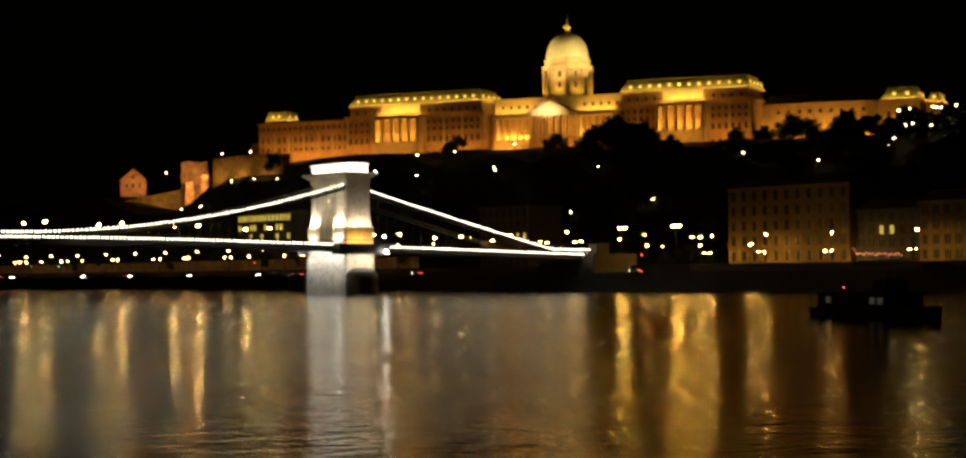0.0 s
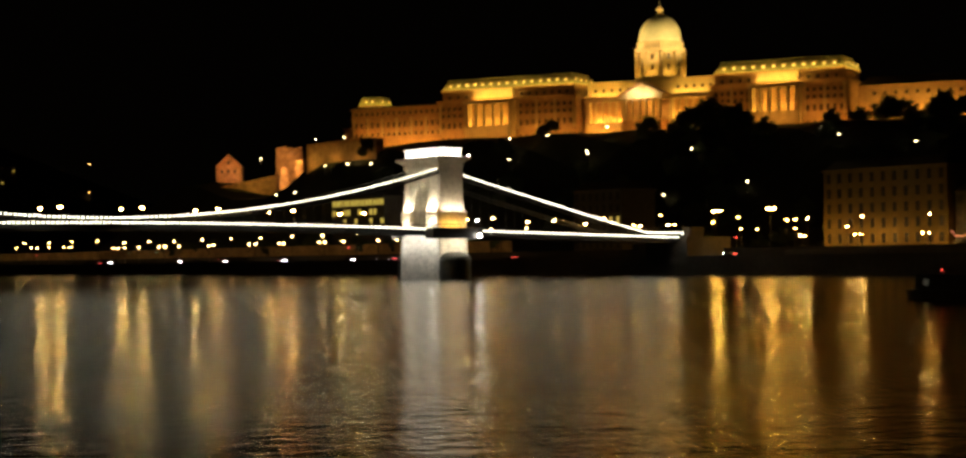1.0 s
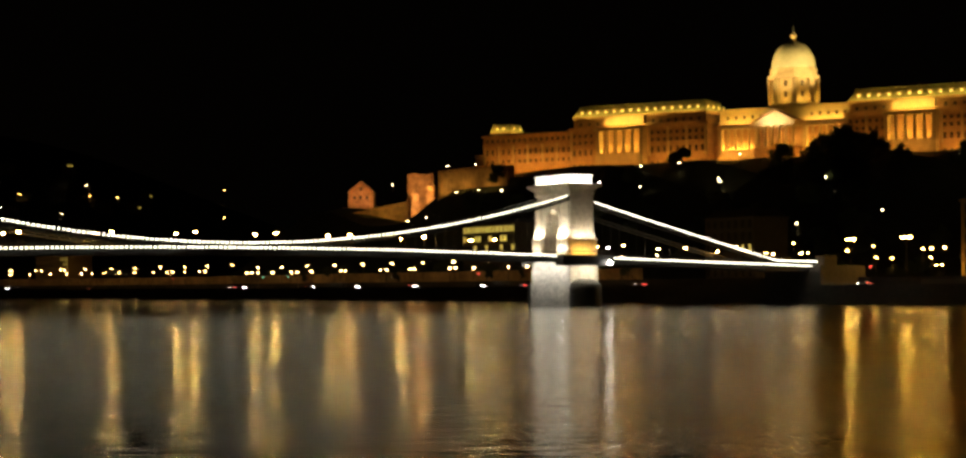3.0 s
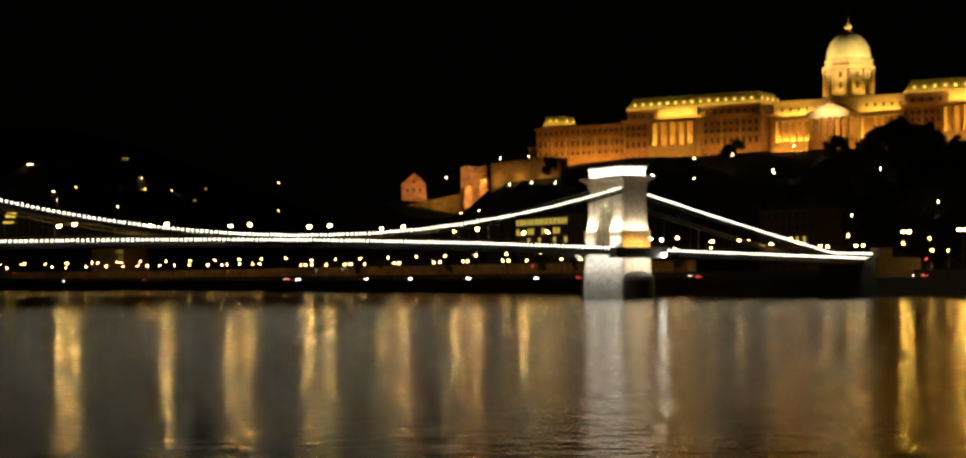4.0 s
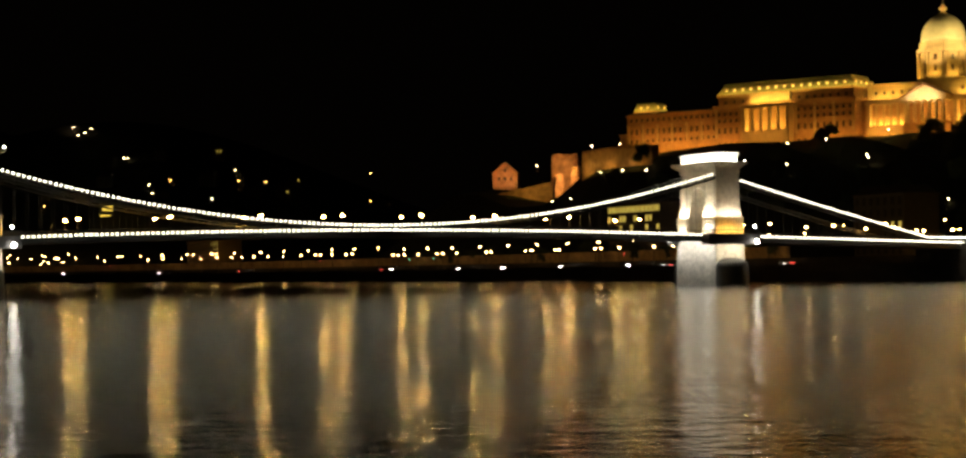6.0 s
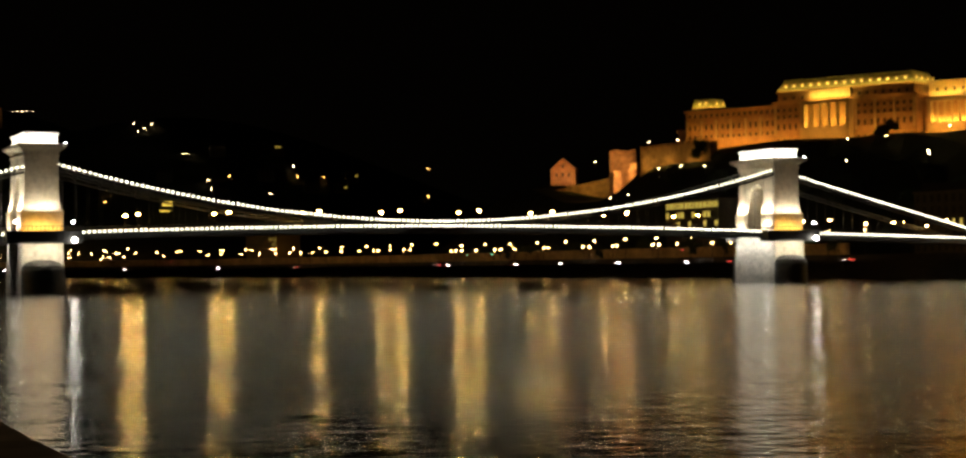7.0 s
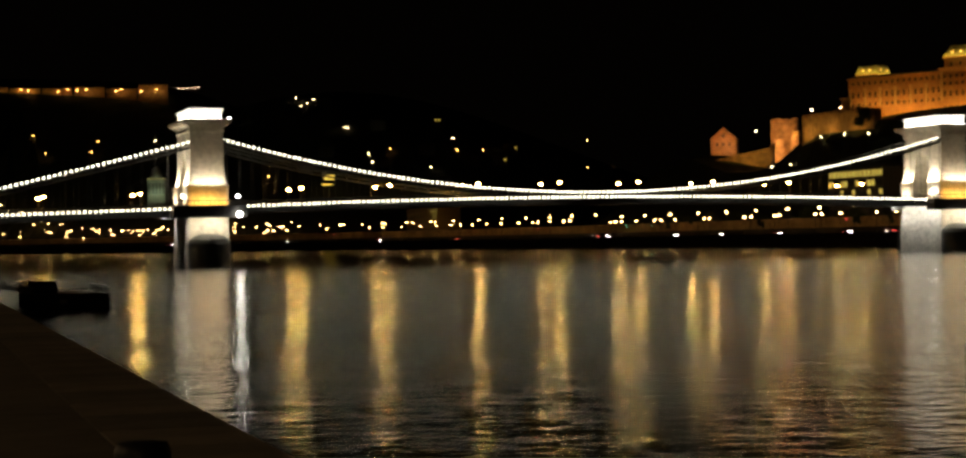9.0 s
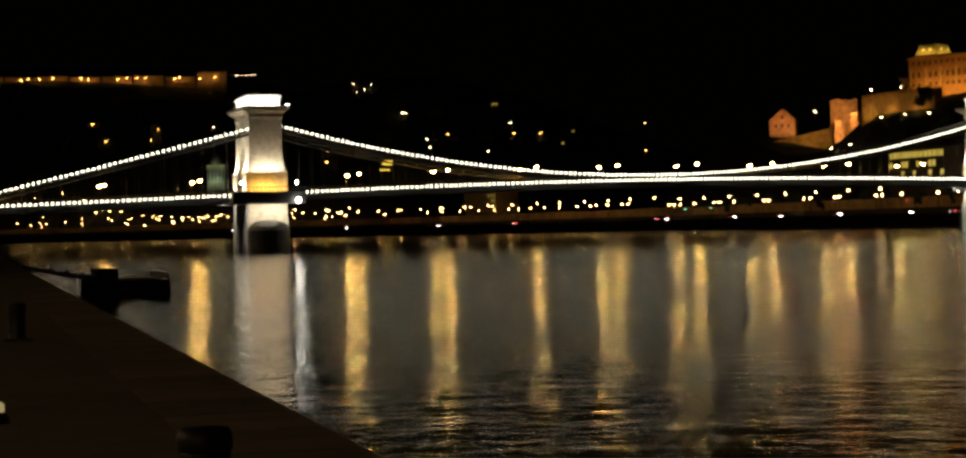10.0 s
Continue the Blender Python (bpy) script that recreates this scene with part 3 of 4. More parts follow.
# portico with its pediment
p = part("portico", box(-16, 3, -5, 4, BASE - 6, 66.2), PALACE_STONE, palace)
box_bm = box(-16, 3, -4.6, 4, 75.6, 77.4)
part("entablature", box_bm, PALACE_TRIM, p)
col = column_mesh(9.4, 0.7)
for k in range(6):
    part("column", col, None, p, place=Matrix.Translation((-14.6 + 3.24 * k, -3.6, 66.2)))
bm = bmesh.new()
tri = [[bm.verts.new((s, y, z)) for s, z in ((-16.4, 77.4), (3.4, 77.4), (-6.5, 82.0))] for y in (-5, 6)]
bm.faces.new(tri[0])
bm.faces.new(tri[1][::-1])
for i in range(3):
    bm.faces.new((tri[0][i], tri[1][i], tri[1][(i + 1) % 3], tri[0][(i + 1) % 3]))
bmesh.ops.recalc_face_normals(bm, faces=bm.faces)
part("pediment", bm, PALACE_TRIM, p, "brightly lit triangular pediment")
for a, b in (((-17.2, 77.2), (-6.5, 82.4)), ((3.9, 77.2), (-6.5, 82.4))):
    bm = bmesh.new()
    v = [bm.verts.new((s, y, z + dz)) for s, z in (a, b) for y in (-5.6, 6) for dz in (0, 0.55)]
    bmesh.ops.convex_hull(bm, input=v)
    part("raking_cornice", bm, PALACE_STONE, p)
area("pediment_light", palace.matrix_basis @ look((-6.5, -8.0, 76.6), (-6.5, -5, 79.6)), 12, 0.5, 1500, (1.0, 0.78, 0.40))
area("gallery_light", palace.matrix_basis @ look((-6.5, -2.2, 66.6), (-6.5, 4, 74)), 15, 0.6, 1500, (1.0, 0.58, 0.09))

# dome
DS, DY = -6.5, 18.0
dome = part("dome", lathe([(9.63, 102.4), (9.68, 104.0), (9.45, 106.2), (8.73, 108.8), (7.38, 111.2), (5.40, 113.2), (2.88, 114.5), (1.98, 114.8)], 40, cx=DS, cy=DY), DOME_COPPER, palace, "pale copper dome with ribs")
rib = bmesh.new()
prof = [(9.72, 102.6), (9.81, 104.0), (9.59, 106.2), (8.87, 108.8), (7.51, 111.2), (5.49, 113.3), (2.88, 114.7)]
for k in range(16):
    a = 2 * math.pi * k / 16
    strips = []
    for r, z in prof:
        strips.append([rib.verts.new((DS + r * math.cos(a + o), DY + r * math.sin(a + o), z)) for o in (-0.03, 0.03)])
    for u, v in zip(strips, strips[1:]):
        rib.faces.new((u[0], u[1], v[1], v[0]))
part("ribs", rib, DOME_COPPER, dome)
drum = lathe([(10.80, 80.0), (10.80, 86.4), (10.08, 86.6), (10.08, 97.6), (11.34, 98.0), (11.61, 99.6), (10.35, 99.8), (10.35, 102.0), (10.71, 102.1), (10.71, 102.5)], 8, cx=DS, cy=DY, turn=math.pi / 8, smooth=False)
drum = part("drum", drum, PALACE_TRIM, dome, "eight-sided stone drum with columns")
col = column_mesh(11.0, 0.7)
DRUM_WIN = window_mesh(1.0, 1.9)
for k in range(8):
    a = math.pi / 8 + k * math.pi / 4
    for o in (-0.09, 0.09):
        part("column", col, None, dome, place=Matrix.Translation((DS + 10.8 * math.cos(a + o), DY + 10.8 * math.sin(a + o), 86.6)))
    b = k * math.pi / 4
    for z in (89.6, 94.4):
        part("window", DRUM_WIN, None, dome, place=Matrix.Translation((DS + 9.3 * math.cos(b), DY + 9.3 * math.sin(b), z)) @ Matrix.Rotation(b + math.pi / 2, 4, "Z"))
lantern = lathe([(2.0, 114.7), (2.0, 115.2), (1.1, 115.4), (1.0, 116.8), (1.7, 117.0), (1.8, 117.6), (0.9, 118.4), (0.4, 119.2)], 14, cx=DS, cy=DY)
part("lantern", lantern, PALACE_TRIM, dome, "lit stone lantern on the dome")
part("spire", lathe([(0.45, 119.1), (0.3, 121), (0.5, 121.3), (0.12, 122), (0.05, 125.6)], 8, cx=DS, cy=DY), DARK_IRON, dome)
for k in range(8):
    a = k * math.pi / 4
    r = 12.4
    area("dome_light", palace.matrix_basis @ look((DS + r * math.cos(a), DY + r * math.sin(a), 86.9), (DS + 10.0 * math.cos(a), DY + 10.0 * math.sin(a), 93)), 3.5, 0.5, 520, (1.0, 0.62, 0.10))
for s, y, z, watts, cone in ((-50, -1, 90.6, 170000, 34), (36, -1, 90.6, 170000, 34), (-6.5, -42, 64.0, 330000, 17)):
    d = bpy.data.lights.new("dome_spot", "SPOT")
    d.energy, d.color, d.spot_size, d.spot_blend, d.shadow_soft_size = watts, (1.0, 0.70, 0.23), radians(cone), 0.6, 0.5
    new("dome_spot", d).matrix_basis = palace.matrix_basis @ look((s, y, z), (DS, DY, 108.0))

# north wing and the pavilions at its end
w = wall_block("wing", 85.4, 132.0, 14, 30, 77.6, courses=(64.4,))
windows(w, 90, 131, 14, 73.4, WIN_SQUARE, 4.2)
windows(w, 90, 131, 14, 67.6, WIN_SQUARE, 4.2)
part("roof", box(85.4, 133, 13.5, 30.5, 77.6, 81.4, taper=3.4), DARK_ROOF, w)
wall_block("corner_tower", 130.5, 136, 10, 20, 77.0)
v = wall_block("pavilion", 136.2, 152, 14, 28, 77.6)
windows(v, 137, 151, 14, 70, WIN_TALL, 3.6)
mansard(v, 136.2, 152, 14, 28, 77.8, 82.4, 2.4, 4.4)
v = wall_block("pavilion", 154.5, 160.5, 16, 26, 76.0)
mansard(v, 154.5, 160.5, 16, 26, 76.0, 79.6, 1.5, 3.0)

# floodlights along the foot of the palace
ORANGE = (1.0, 0.46, 0.07)
for s, y, wall, width, watts in ((-134, -6, 0, 46, 3000), (-101, -9, -3, 13, 760), (-54, -9, -3, 26, 1300), (-27, -4, 4, 20, 1100), (14, -4, 4, 20, 1100),
                                 (34, -9, -3, 15, 760), (76, -9, -3, 16, 850), (110, 7, 14, 42, 5200), (144, 8, 14, 16, 1500), (-81, -14, -8.9, 22, 700), (55, -14, -8.9, 20, 700), (-6.5, -10, -5, 16, 500)):
    area("floodlight", palace.matrix_basis @ look((s, y, 61.5), (s, wall, 68.5)), width, 0.8, 1.35 * watts, (1.0, 0.56, 0.09) if s > 100 else ORANGE)
for s, tz in ((-104, 83), (-54, 83), (34, 83), (76, 83)):
    area("floodlight", palace.matrix_basis @ look((s, -5.5, 79.0), (s, -1.4, 83)), 16, 0.5, 60, ORANGE)

# low terrace wall before the middle range
part("terrace_wall", box(-52, -29, -17, -16, 54, 61.0), PALACE_TRIM, palace, "pale lit terrace wall")
area("floodlight", palace.matrix_basis @ look((-40, -20, 59.0), (-40, -17, 60.4)), 20, 0.4, 320, (1.0, 0.66, 0.2))

# ---- ramparts south of the palace ----
def polar(az, dist):
    return EYE[0] + dist * math.sin(radians(az)), EYE[1] + dist * math.cos(radians(az))


def rugged(name, az, dist, turn, w, d, z0, z1, label, seed, rough=1.1):
    """A weathered block of masonry: broken faces and an uneven top."""
    bm = box(-w / 2, w / 2, -d / 2, d / 2, z0, z1, taper=0.7)
    bmesh.ops.subdivide_edges(bm, edges=bm.edges[:], cuts=9, use_grid_fill=True)
    for v in bm.verts:
        at = v.co * 0.32 + Vector((seed * 7.1, 0, 0))
        v.co += noise.noise_vector(at) * rough
        if v.co.z > z1 - 2:
            v.co.z += 2.2 * noise.noise(Vector((v.co.x * 0.22 + seed, v.co.y * 0.22, 3.3)))
    return solid(name, bm, RAMPART, label, "rampart", place=Matrix.Translation((*polar(az, dist), 0)) @ Matrix.Rotation(radians(turn), 4, "Z"))


rugged("bastion", 28.95, 956, -30, 15, 12, 30, 66, "tall weathered brown stone bastion, floodlit orange", 1)
rugged("bastion_spur", 28.75, 944, -22, 5.5, 7, 30, 54.5, "low broken spur of the brown stone bastion", 2)
rugged("bastion_spur", 29.3, 944, -40, 5, 8, 30, 60, "narrow buttress of the brown stone bastion", 3, 0.8)
rugged("bastion_spur", 29.75, 948, -30, 7, 7, 30, 58, "dark shoulder wall beside the stone bastion", 4)
wedge = bmesh.new()
v = [wedge.verts.new((x, y, z)) for x, top in ((-20, 47.5), (-8, 49.0), (16, 55.0)) for y in (-2, 2) for z in (34, top)]
bmesh.ops.convex_hull(wedge, input=v)
solid("retaining_wall", wedge, RAMPART, "sloping stone retaining wall, dimly lit yellow", "rampart", place=Matrix.Translation((*polar(27.9, 1000), 0)) @ Matrix.Rotation(radians(-30), 4, "Z"))
curtain = box(-33, 33, -2.5, 2.5, 38, 62.3, taper=0.5)
for k in range(16):
    box(-32 + k * 4, -30 + k * 4, -2.2, -1.2, 62.3, 63.4, curtain)
solid("curtain_wall", curtain, RAMPART, "long brown stone curtain wall below the palace", "rampart", place=Matrix.Translation((360, 322, 0)) @ Matrix.Rotation(radians(-90), 4, "Z"))
for y, width, watts in ((302, 14, 500), (326, 12, 700), (346, 9, 800)):
    area("floodlight", look((352.5, y, 52.0), (357.5, y, 60)), width, 0.5, watts, (1.0, 0.56, 0.10))
rugged("outwork", 31.2, 905, -50, 26, 5, 30, 54.5, "low dark outer wall under the curtain wall", 5)
for az, watts in ((30.6, 60), (31.6, 40), (32.2, 50)):
    area("floodlight", look((*polar(az, 880), 46), (*polar(az, 900), 52)), 3, 0.4, watts, (1.0, 0.50, 0.10))
for az, dist, taz, tdist, tz, z, w, watts, colour in ((29.05, 926, 29.05, 948, 60, 45, 10, 3600, (1.0, 0.47, 0.13)), (29.25, 938.5, 29.3, 946, 62, 57.5, 2, 170, (1.0, 0.6, 0.1)), (28.7, 934, 28.75, 942, 50, 46.5, 3, 500, (1.0, 0.52, 0.16)), (28.85, 934, 28.85, 950, 63, 56.5, 8, 2600, (1.0, 0.47, 0.13)), (27.9, 988, 27.9, 998, 52, 47, 24, 900, (1.0, 0.6, 0.1)),
                                                     (27.07, 1036, 27.07, 1043, 66, 55, 9, 2000, (1.0, 0.45, 0.15))):
    area("floodlight", look((*polar(az, dist), z), (*polar(taz, tdist), tz)), w, 0.6, watts, colour)


def house(name, x, y, turn, w, d, h, roof_h, mat, label, lit=(), cols=4, rows=3, z=None, sink=4.0):
    """A plastered house with a gable roof; its front is at -y. lit: windows (column, row) with the light on."""
    z = land(x, y) if z is None else z
    ob = thing(name, label, "house", Matrix.Translation((x, y, z)) @ Matrix.Rotation(radians(turn), 4, "Z"))
    bm = box(-w / 2, w / 2, -d / 2, d / 2, -sink, h)
    box(-w / 2 - 0.2, w / 2 + 0.2, -d / 2 - 0.2, d / 2 + 0.2, h - 0.4, h - 0.02, bm)
    part("wall", bm, mat, ob)
    bm = bmesh.new()
    o = 0.5
    ends = [[bm.verts.new(c) for c in ((s * (w / 2 + o), -d / 2 - o, h), (s * (w / 2 + o), d / 2 + o, h), (s * (w / 2 + o - roof_h * 0.3), 0, h + roof_h))] for s in (-1, 1)]
    bm.faces.new(ends[0][::-1])
    bm.faces.new(ends[1])
    for i in range(3):
        bm.faces.new((ends[0][i], ends[0][(i + 1) % 3], ends[1][(i + 1) % 3], ends[1][i]))
    bmesh.ops.recalc_face_normals(bm, faces=bm.faces)
    part("roof", bm, DARK_ROOF, ob)
    for c in range(cols):
        for r in range(rows):
            px, pz = -w / 2 + (c + 0.5) * w / cols, (r + 0.3) * h / rows
            ww, wh = min(1.3, w / cols * 0.5), h / rows * 0.52
            part("window", recessed(ww, wh, cx=px, z0=pz, y=-d / 2, rim=0.15, proud=0.15, deep=0.13), [mat, LIT_WINDOW if (c, r) in lit else WINDOW_DARK], ob, "lit yellow window" if (c, r) in lit else "")
    return ob


def gabled_house(az, dist, w, d, z0, eave, ridge):
    ob = thing("gabled_house", "brown stone gabled house lit orange", "house", Matrix.Translation((*polar(az, dist), 0)) @ Matrix.Rotation(radians(-az - 8), 4, "Z"))
    bm = bmesh.new()
    ends = [[bm.verts.new((x, y, z)) for x, z in ((-w / 2, z0), (w / 2, z0), (w / 2, eave), (0, ridge), (-w / 2, eave))] for y in (-d / 2, d / 2)]
    bm.faces.new(ends[0])
    bm.faces.new(ends[1][::-1])
    for i in range(5):
        bm.faces.new((ends[0][i], ends[1][i], ends[1][(i + 1) % 5], ends[0][(i + 1) % 5]))
    bmesh.ops.recalc_face_normals(bm, faces=bm.faces)
    part("wall", bm, RAMPART, ob)
    for side in (-1, 1):
        bm = bmesh.new()
        v = [bm.verts.new((x, y, z + o)) for x, z in ((side * (w / 2 + 0.5), eave - 0.4), (0, ridge + 0.05)) for y in (-d / 2 - 0.4, d / 2 + 0.4) for o in (0.02, 0.35)]
        bmesh.ops.convex_hull(bm, input=v)
        part("roof", bm, RAMPART, ob)
    for px, pz in ((-3.6, 57.5), (0, 57.5), (3.6, 57.5), (0, 62.5)):
        part("window", recessed(1.0, 1.6, cx=px, z0=pz, y=-d / 2, rim=0.2), [RAMPART, WINDOW_DARK], ob)


gabled_house(27.07, 1050, 14.5, 12, 44, 61.5, 68.0)


# ---- the far promenade: buildings ----
def riverside(name, y0, y1, x, h, floors, bays, mat, label, lit=(), roof_h=3.0, depth=16, z=8.0, ww=1.3):
    """A building whose front faces the river; bays are counted from the bridge."""
    w = y1 - y0
    ob = thing(name, label, "building", Matrix.Translation((x, (y0 + y1) / 2, z)) @ Matrix.Rotation(radians(-90), 4, "Z"))
    bm = box(-w / 2, w / 2, 0, depth, -2, h)
    part("wall", bm, mat, ob)
    bm = box(-w / 2 - 0.5, w / 2 + 0.5, -0.5, depth + 0.5, h, h + 0.7)
    part("cornice", bm, mat, ob)
    for r in range(1, floors):
        part("string_course", box(-w / 2 - 0.12, w / 2 + 0.12, -0.14, 0.02, r * h / floors - 0.15, r * h / floors + 0.15), mat, ob)
    part("roof", box(-w / 2 + 0.2, w / 2 - 0.2, 0.2, depth - 0.2, h + 0.7, h + 0.7 + roof_h, taper=roof_h * 0.8), DARK_ROOF, ob)
    fh, bw = h / floors, w / bays
    for r in range(floors):
        for c in range(bays):
            px, pz = -w / 2 + (c + 0.5) * bw, r * fh + 0.28 * fh
            on = (c, r) in lit
            part("window", recessed(ww, fh * 0.52, cx=px, z0=pz, rim=0.22, proud=0.2, deep=0.18), [mat, LIT_WINDOW if on else WINDOW_DARK], ob, "lit yellow window" if on else "")
    return ob


riverside("apartment_building", -60, -9.5, 342, 24.0, 5, 11, PLASTER, "five-storey ochre riverside building with a heavy cornice", ())
riverside("hotel_building", -84, -61, 344, 15.5, 4, 6, GREY_PLASTER, "low grey riverside building with a neon sign", ((2, 2), (3, 2)))
riverside("apartment_building", -114, -86, 342, 17.2, 4, 7, PLASTER, "four-storey ochre riverside building", ())
riverside("apartment_building", -182, -116, 344, 17.5, 5, 14, GREY_PLASTER, "dark grey riverside apartment building", ())
riverside("office_building", 238, 282, 330, 25.0, 6, 14, GREY_PLASTER, "riverside building with brightly lit upper floors",
          tuple((c, r) for c in range(14) for r in (3, 4, 5) if r == 5 or (c * 5 + r * 2) % 7 < r - 1), 1.5, ww=2.5)
riverside("apartment_building", 84, 112, 335, 22.0, 5, 7, GREY_PLASTER, "dark plastered building on the slope", ((5, 2), (6, 2)))
riverside("apartment_building", 720, 790, 288, 19.0, 5, 12, PLASTER, "far ochre riverside building under street lights", ((11, 4), (10, 4), (9, 4), (10, 3), (11, 3)))
# terrace corner with a stair before the roundabout
rs = thing("stair_ramp", "pale stone ramp wall at the end of the bridge", "ramp", kind="structure")
part("ramp_wall", box(300.2, 300.9, -120, -34, 5.4, 7.3), GREY_PLASTER, rs)
bm = bmesh.new()
v = [bm.verts.new((xx, yy, zz)) for xx in (300.2, 300.9) for yy, zz in ((-34, 5.4), (-34, 7.3), (-34, 8.05), (-29, 8.05), (-29, 5.4))]
bmesh.ops.convex_hull(bm, input=v)
part("ramp_end", bm, EMBANK, rs)

# neon sign: a wavy red tube on the building front
sign = thing("neon_sign", "wavy red neon tube sign on a building front", "sign")
bm = bmesh.new()
prev = None
for k in range(60):
    yy = -61.6 - 18.6 * k / 59
    zz = 10.9 - 0.5 * k / 59 + 0.3 * math.sin(k * 0.85) + 0.2 * math.sin(k * 0.37 + 1) + (1.6 * math.exp(-k / 2.0))
    ring = [bm.verts.new((341.4 + a, yy, zz + b)) for a, b in ((-0.08, -0.08), (0.08, -0.08), (0.08, 0.08), (-0.08, 0.08))]
    if prev:
        for i in range(4):
            bm.faces.new((prev[i], ring[i], ring[(i + 1) % 4], prev[(i + 1) % 4]))
    prev = ring
part("tube", bm, NEON, sign, "red neon tube")
bm = box(341.6, 343.9, -83.5, -61.5, 8.9, 9.3)
part("fascia", bm, DARK_IRON, sign)


# ---- street lamps ----
def street_lamp(h, r, mat, label, group, double=False, hood=0.0):
    ob = thing("street_lamp", label, "street lamp", group=group)
    bm = lathe([(0.22, 0), (0.18, 0.8), (0.1, 1.0), (0.07, h - 0.2), (0.1, h)], 7)
    if double:
        box(-0.05, 0.05, -1.3, 1.3, h - 0.25, h - 0.12, bm)
    part("post", bm, DARK_IRON, ob)
    for yy in ((-1.25, 1.25) if double else (0.0,)):
        part("lantern", ball(r, at=(0, yy, h + r * 0.6)), mat, ob, "glowing lantern")
        if hood:
            zc = h + r * 0.6
            bm = lathe([(r * 0.98, zc - r * 0.1), (hood, zc - r * 0.25), (hood, zc - r * 0.15), (r * 0.5, zc + r * 1.15), (0.02, zc + r * 1.3)], 12)
            for v in bm.verts:
                v.co.y += yy
            part("hood", bm, DARK_IRON, ob, "dark metal hood that limits upward light")
    return ob


def bank(y, d):
    slope = 0.0009 * (y - 450) if y > 450 else 0.0
    k = 1 / math.sqrt(1 + slope * slope)
    return shore_x(y) + k * d, y + slope * k * d


rng = random.Random(4)
PROMENADE = (804, 755, 725, 695, 666, 634, 605, 574, 544, 516, 485, 452, 422, 392, 361, 331, 302, 273, 246, 218, 192, 168, 145, 122, 100)
LOW_QUAY = (887, 863, 814, 761, 744, 720, 696, 676, 658, 645, 630, 612, 593, 570, 552, 545, 530, 512, 504, 450, 444, 436, 418, 395, 388, 372, 340, 335, 300, 294, 272, 268, 237, 232, 217, 190, 176, 150, 128, 106)
ROAD_ROW = (897, 873, 848, 824, 797, 770, 735, 708)
upper = [(*bank(y, 19), 8.0) for y in PROMENADE]
lower = [(*bank(y, 12), 5.4) for y in LOW_QUAY]
extra = [(*bank(y, 30), 8.0) for y in ROAD_ROW]
y = 910.0
while y < 1330:
    gap = 14.5 * (1 + y / 430)
    upper.append((*bank(y, 19), 8.0))
    lower.append((*bank(y + gap * rng.uniform(0.3, 0.6), 12), 5.4))
    for again in range(8 if y < 1080 else 3):
        ex, ey = bank(y + gap * rng.uniform(0, 1), rng.uniform(30, 70 if y < 1080 else 56))
        extra.append((ex, ey, land(ex, ey)))
    y += gap
for k in range(40):
    ey = 1005 + 7.6 * k + rng.uniform(-6, 6)
    ex, ey = bank(ey, rng.uniform(42, 96 if ey < 1120 else 56))
    extra.append((ex, ey, land(ex, ey) - 0.1))
for near, h in ((True, 8.2), (False, 9.7)):
    lamp_row(street_lamp(h, 0.46, LAMP_STREET, "tall promenade street lamp with a warm glowing lantern", "promenade lamps"), [p for p in upper if (p[1] < 470) == near])
    lamp_row(street_lamp(h - 0.3, 0.46, LAMP_YELLOW, "low quay street lamp with a sodium yellow lantern", "quay lamps"), [p for p in lower if (p[1] < 470) == near])
lamp_row(street_lamp(9.6, 0.46, LAMP_YELLOW, "street lamp with a sodium yellow lantern on the far road", "road lamps"), extra)
lamp_row(street_lamp(11.6, 0.75, LAMP_STRONG, "tall mast with two very bright yellow lamps", "mast lamps", True, 1.25), [(303, -1.2, 8), (303, -25.2, 8)])
lamp_row(street_lamp(8.1, 0.56, LAMP_SQUARE, "street lamp with a warm glowing lantern by the bridge head", "bridge head lamps", False, 1.1),
    [(303, 0.3, 8), (304, -31, 8), (303.5, -35, 8.0), (306, 29, 11), (303, 39, 8), (303, 18.6, 7.7), (305, 57, 10.7), (304, 78.5, 10.5)])
lamp_row(street_lamp(5.5, 0.48, LAMP_SQUARE, "short street lamp with a yellow lantern by the bridge head", "bridge head lamps", False, 1.1),
    [(303, -12.3, 8.3), (303, -19.2, 8), (303, -35.3, 8), (306, -8, 12)])
lamp_row(street_lamp(9.2, 0.52, LAMP_FRONT, "street lamp with a warm lantern before the house fronts", "house front lamps", False, 1.0), [(333, -10.9, 8), (333, -34.1, 8), (333, -60.7, 8), (333, -92.2, 8)])
lamp_row(street_lamp(6.2, 0.46, LAMP_FRONT, "short street lamp with a warm lantern before the house fronts", "house front lamps", False, 0.9), [(333, -27.9, 8)])
lamp_row(street_lamp(3.75, 0.4, LAMP_FRONT, "two-armed promenade lamp with warm lanterns", "double lamps", True, 0.8),
    [(333, -8.7, 8), (333, -32.3, 8), (333, -59.2, 8), (333, -90.6, 8)])

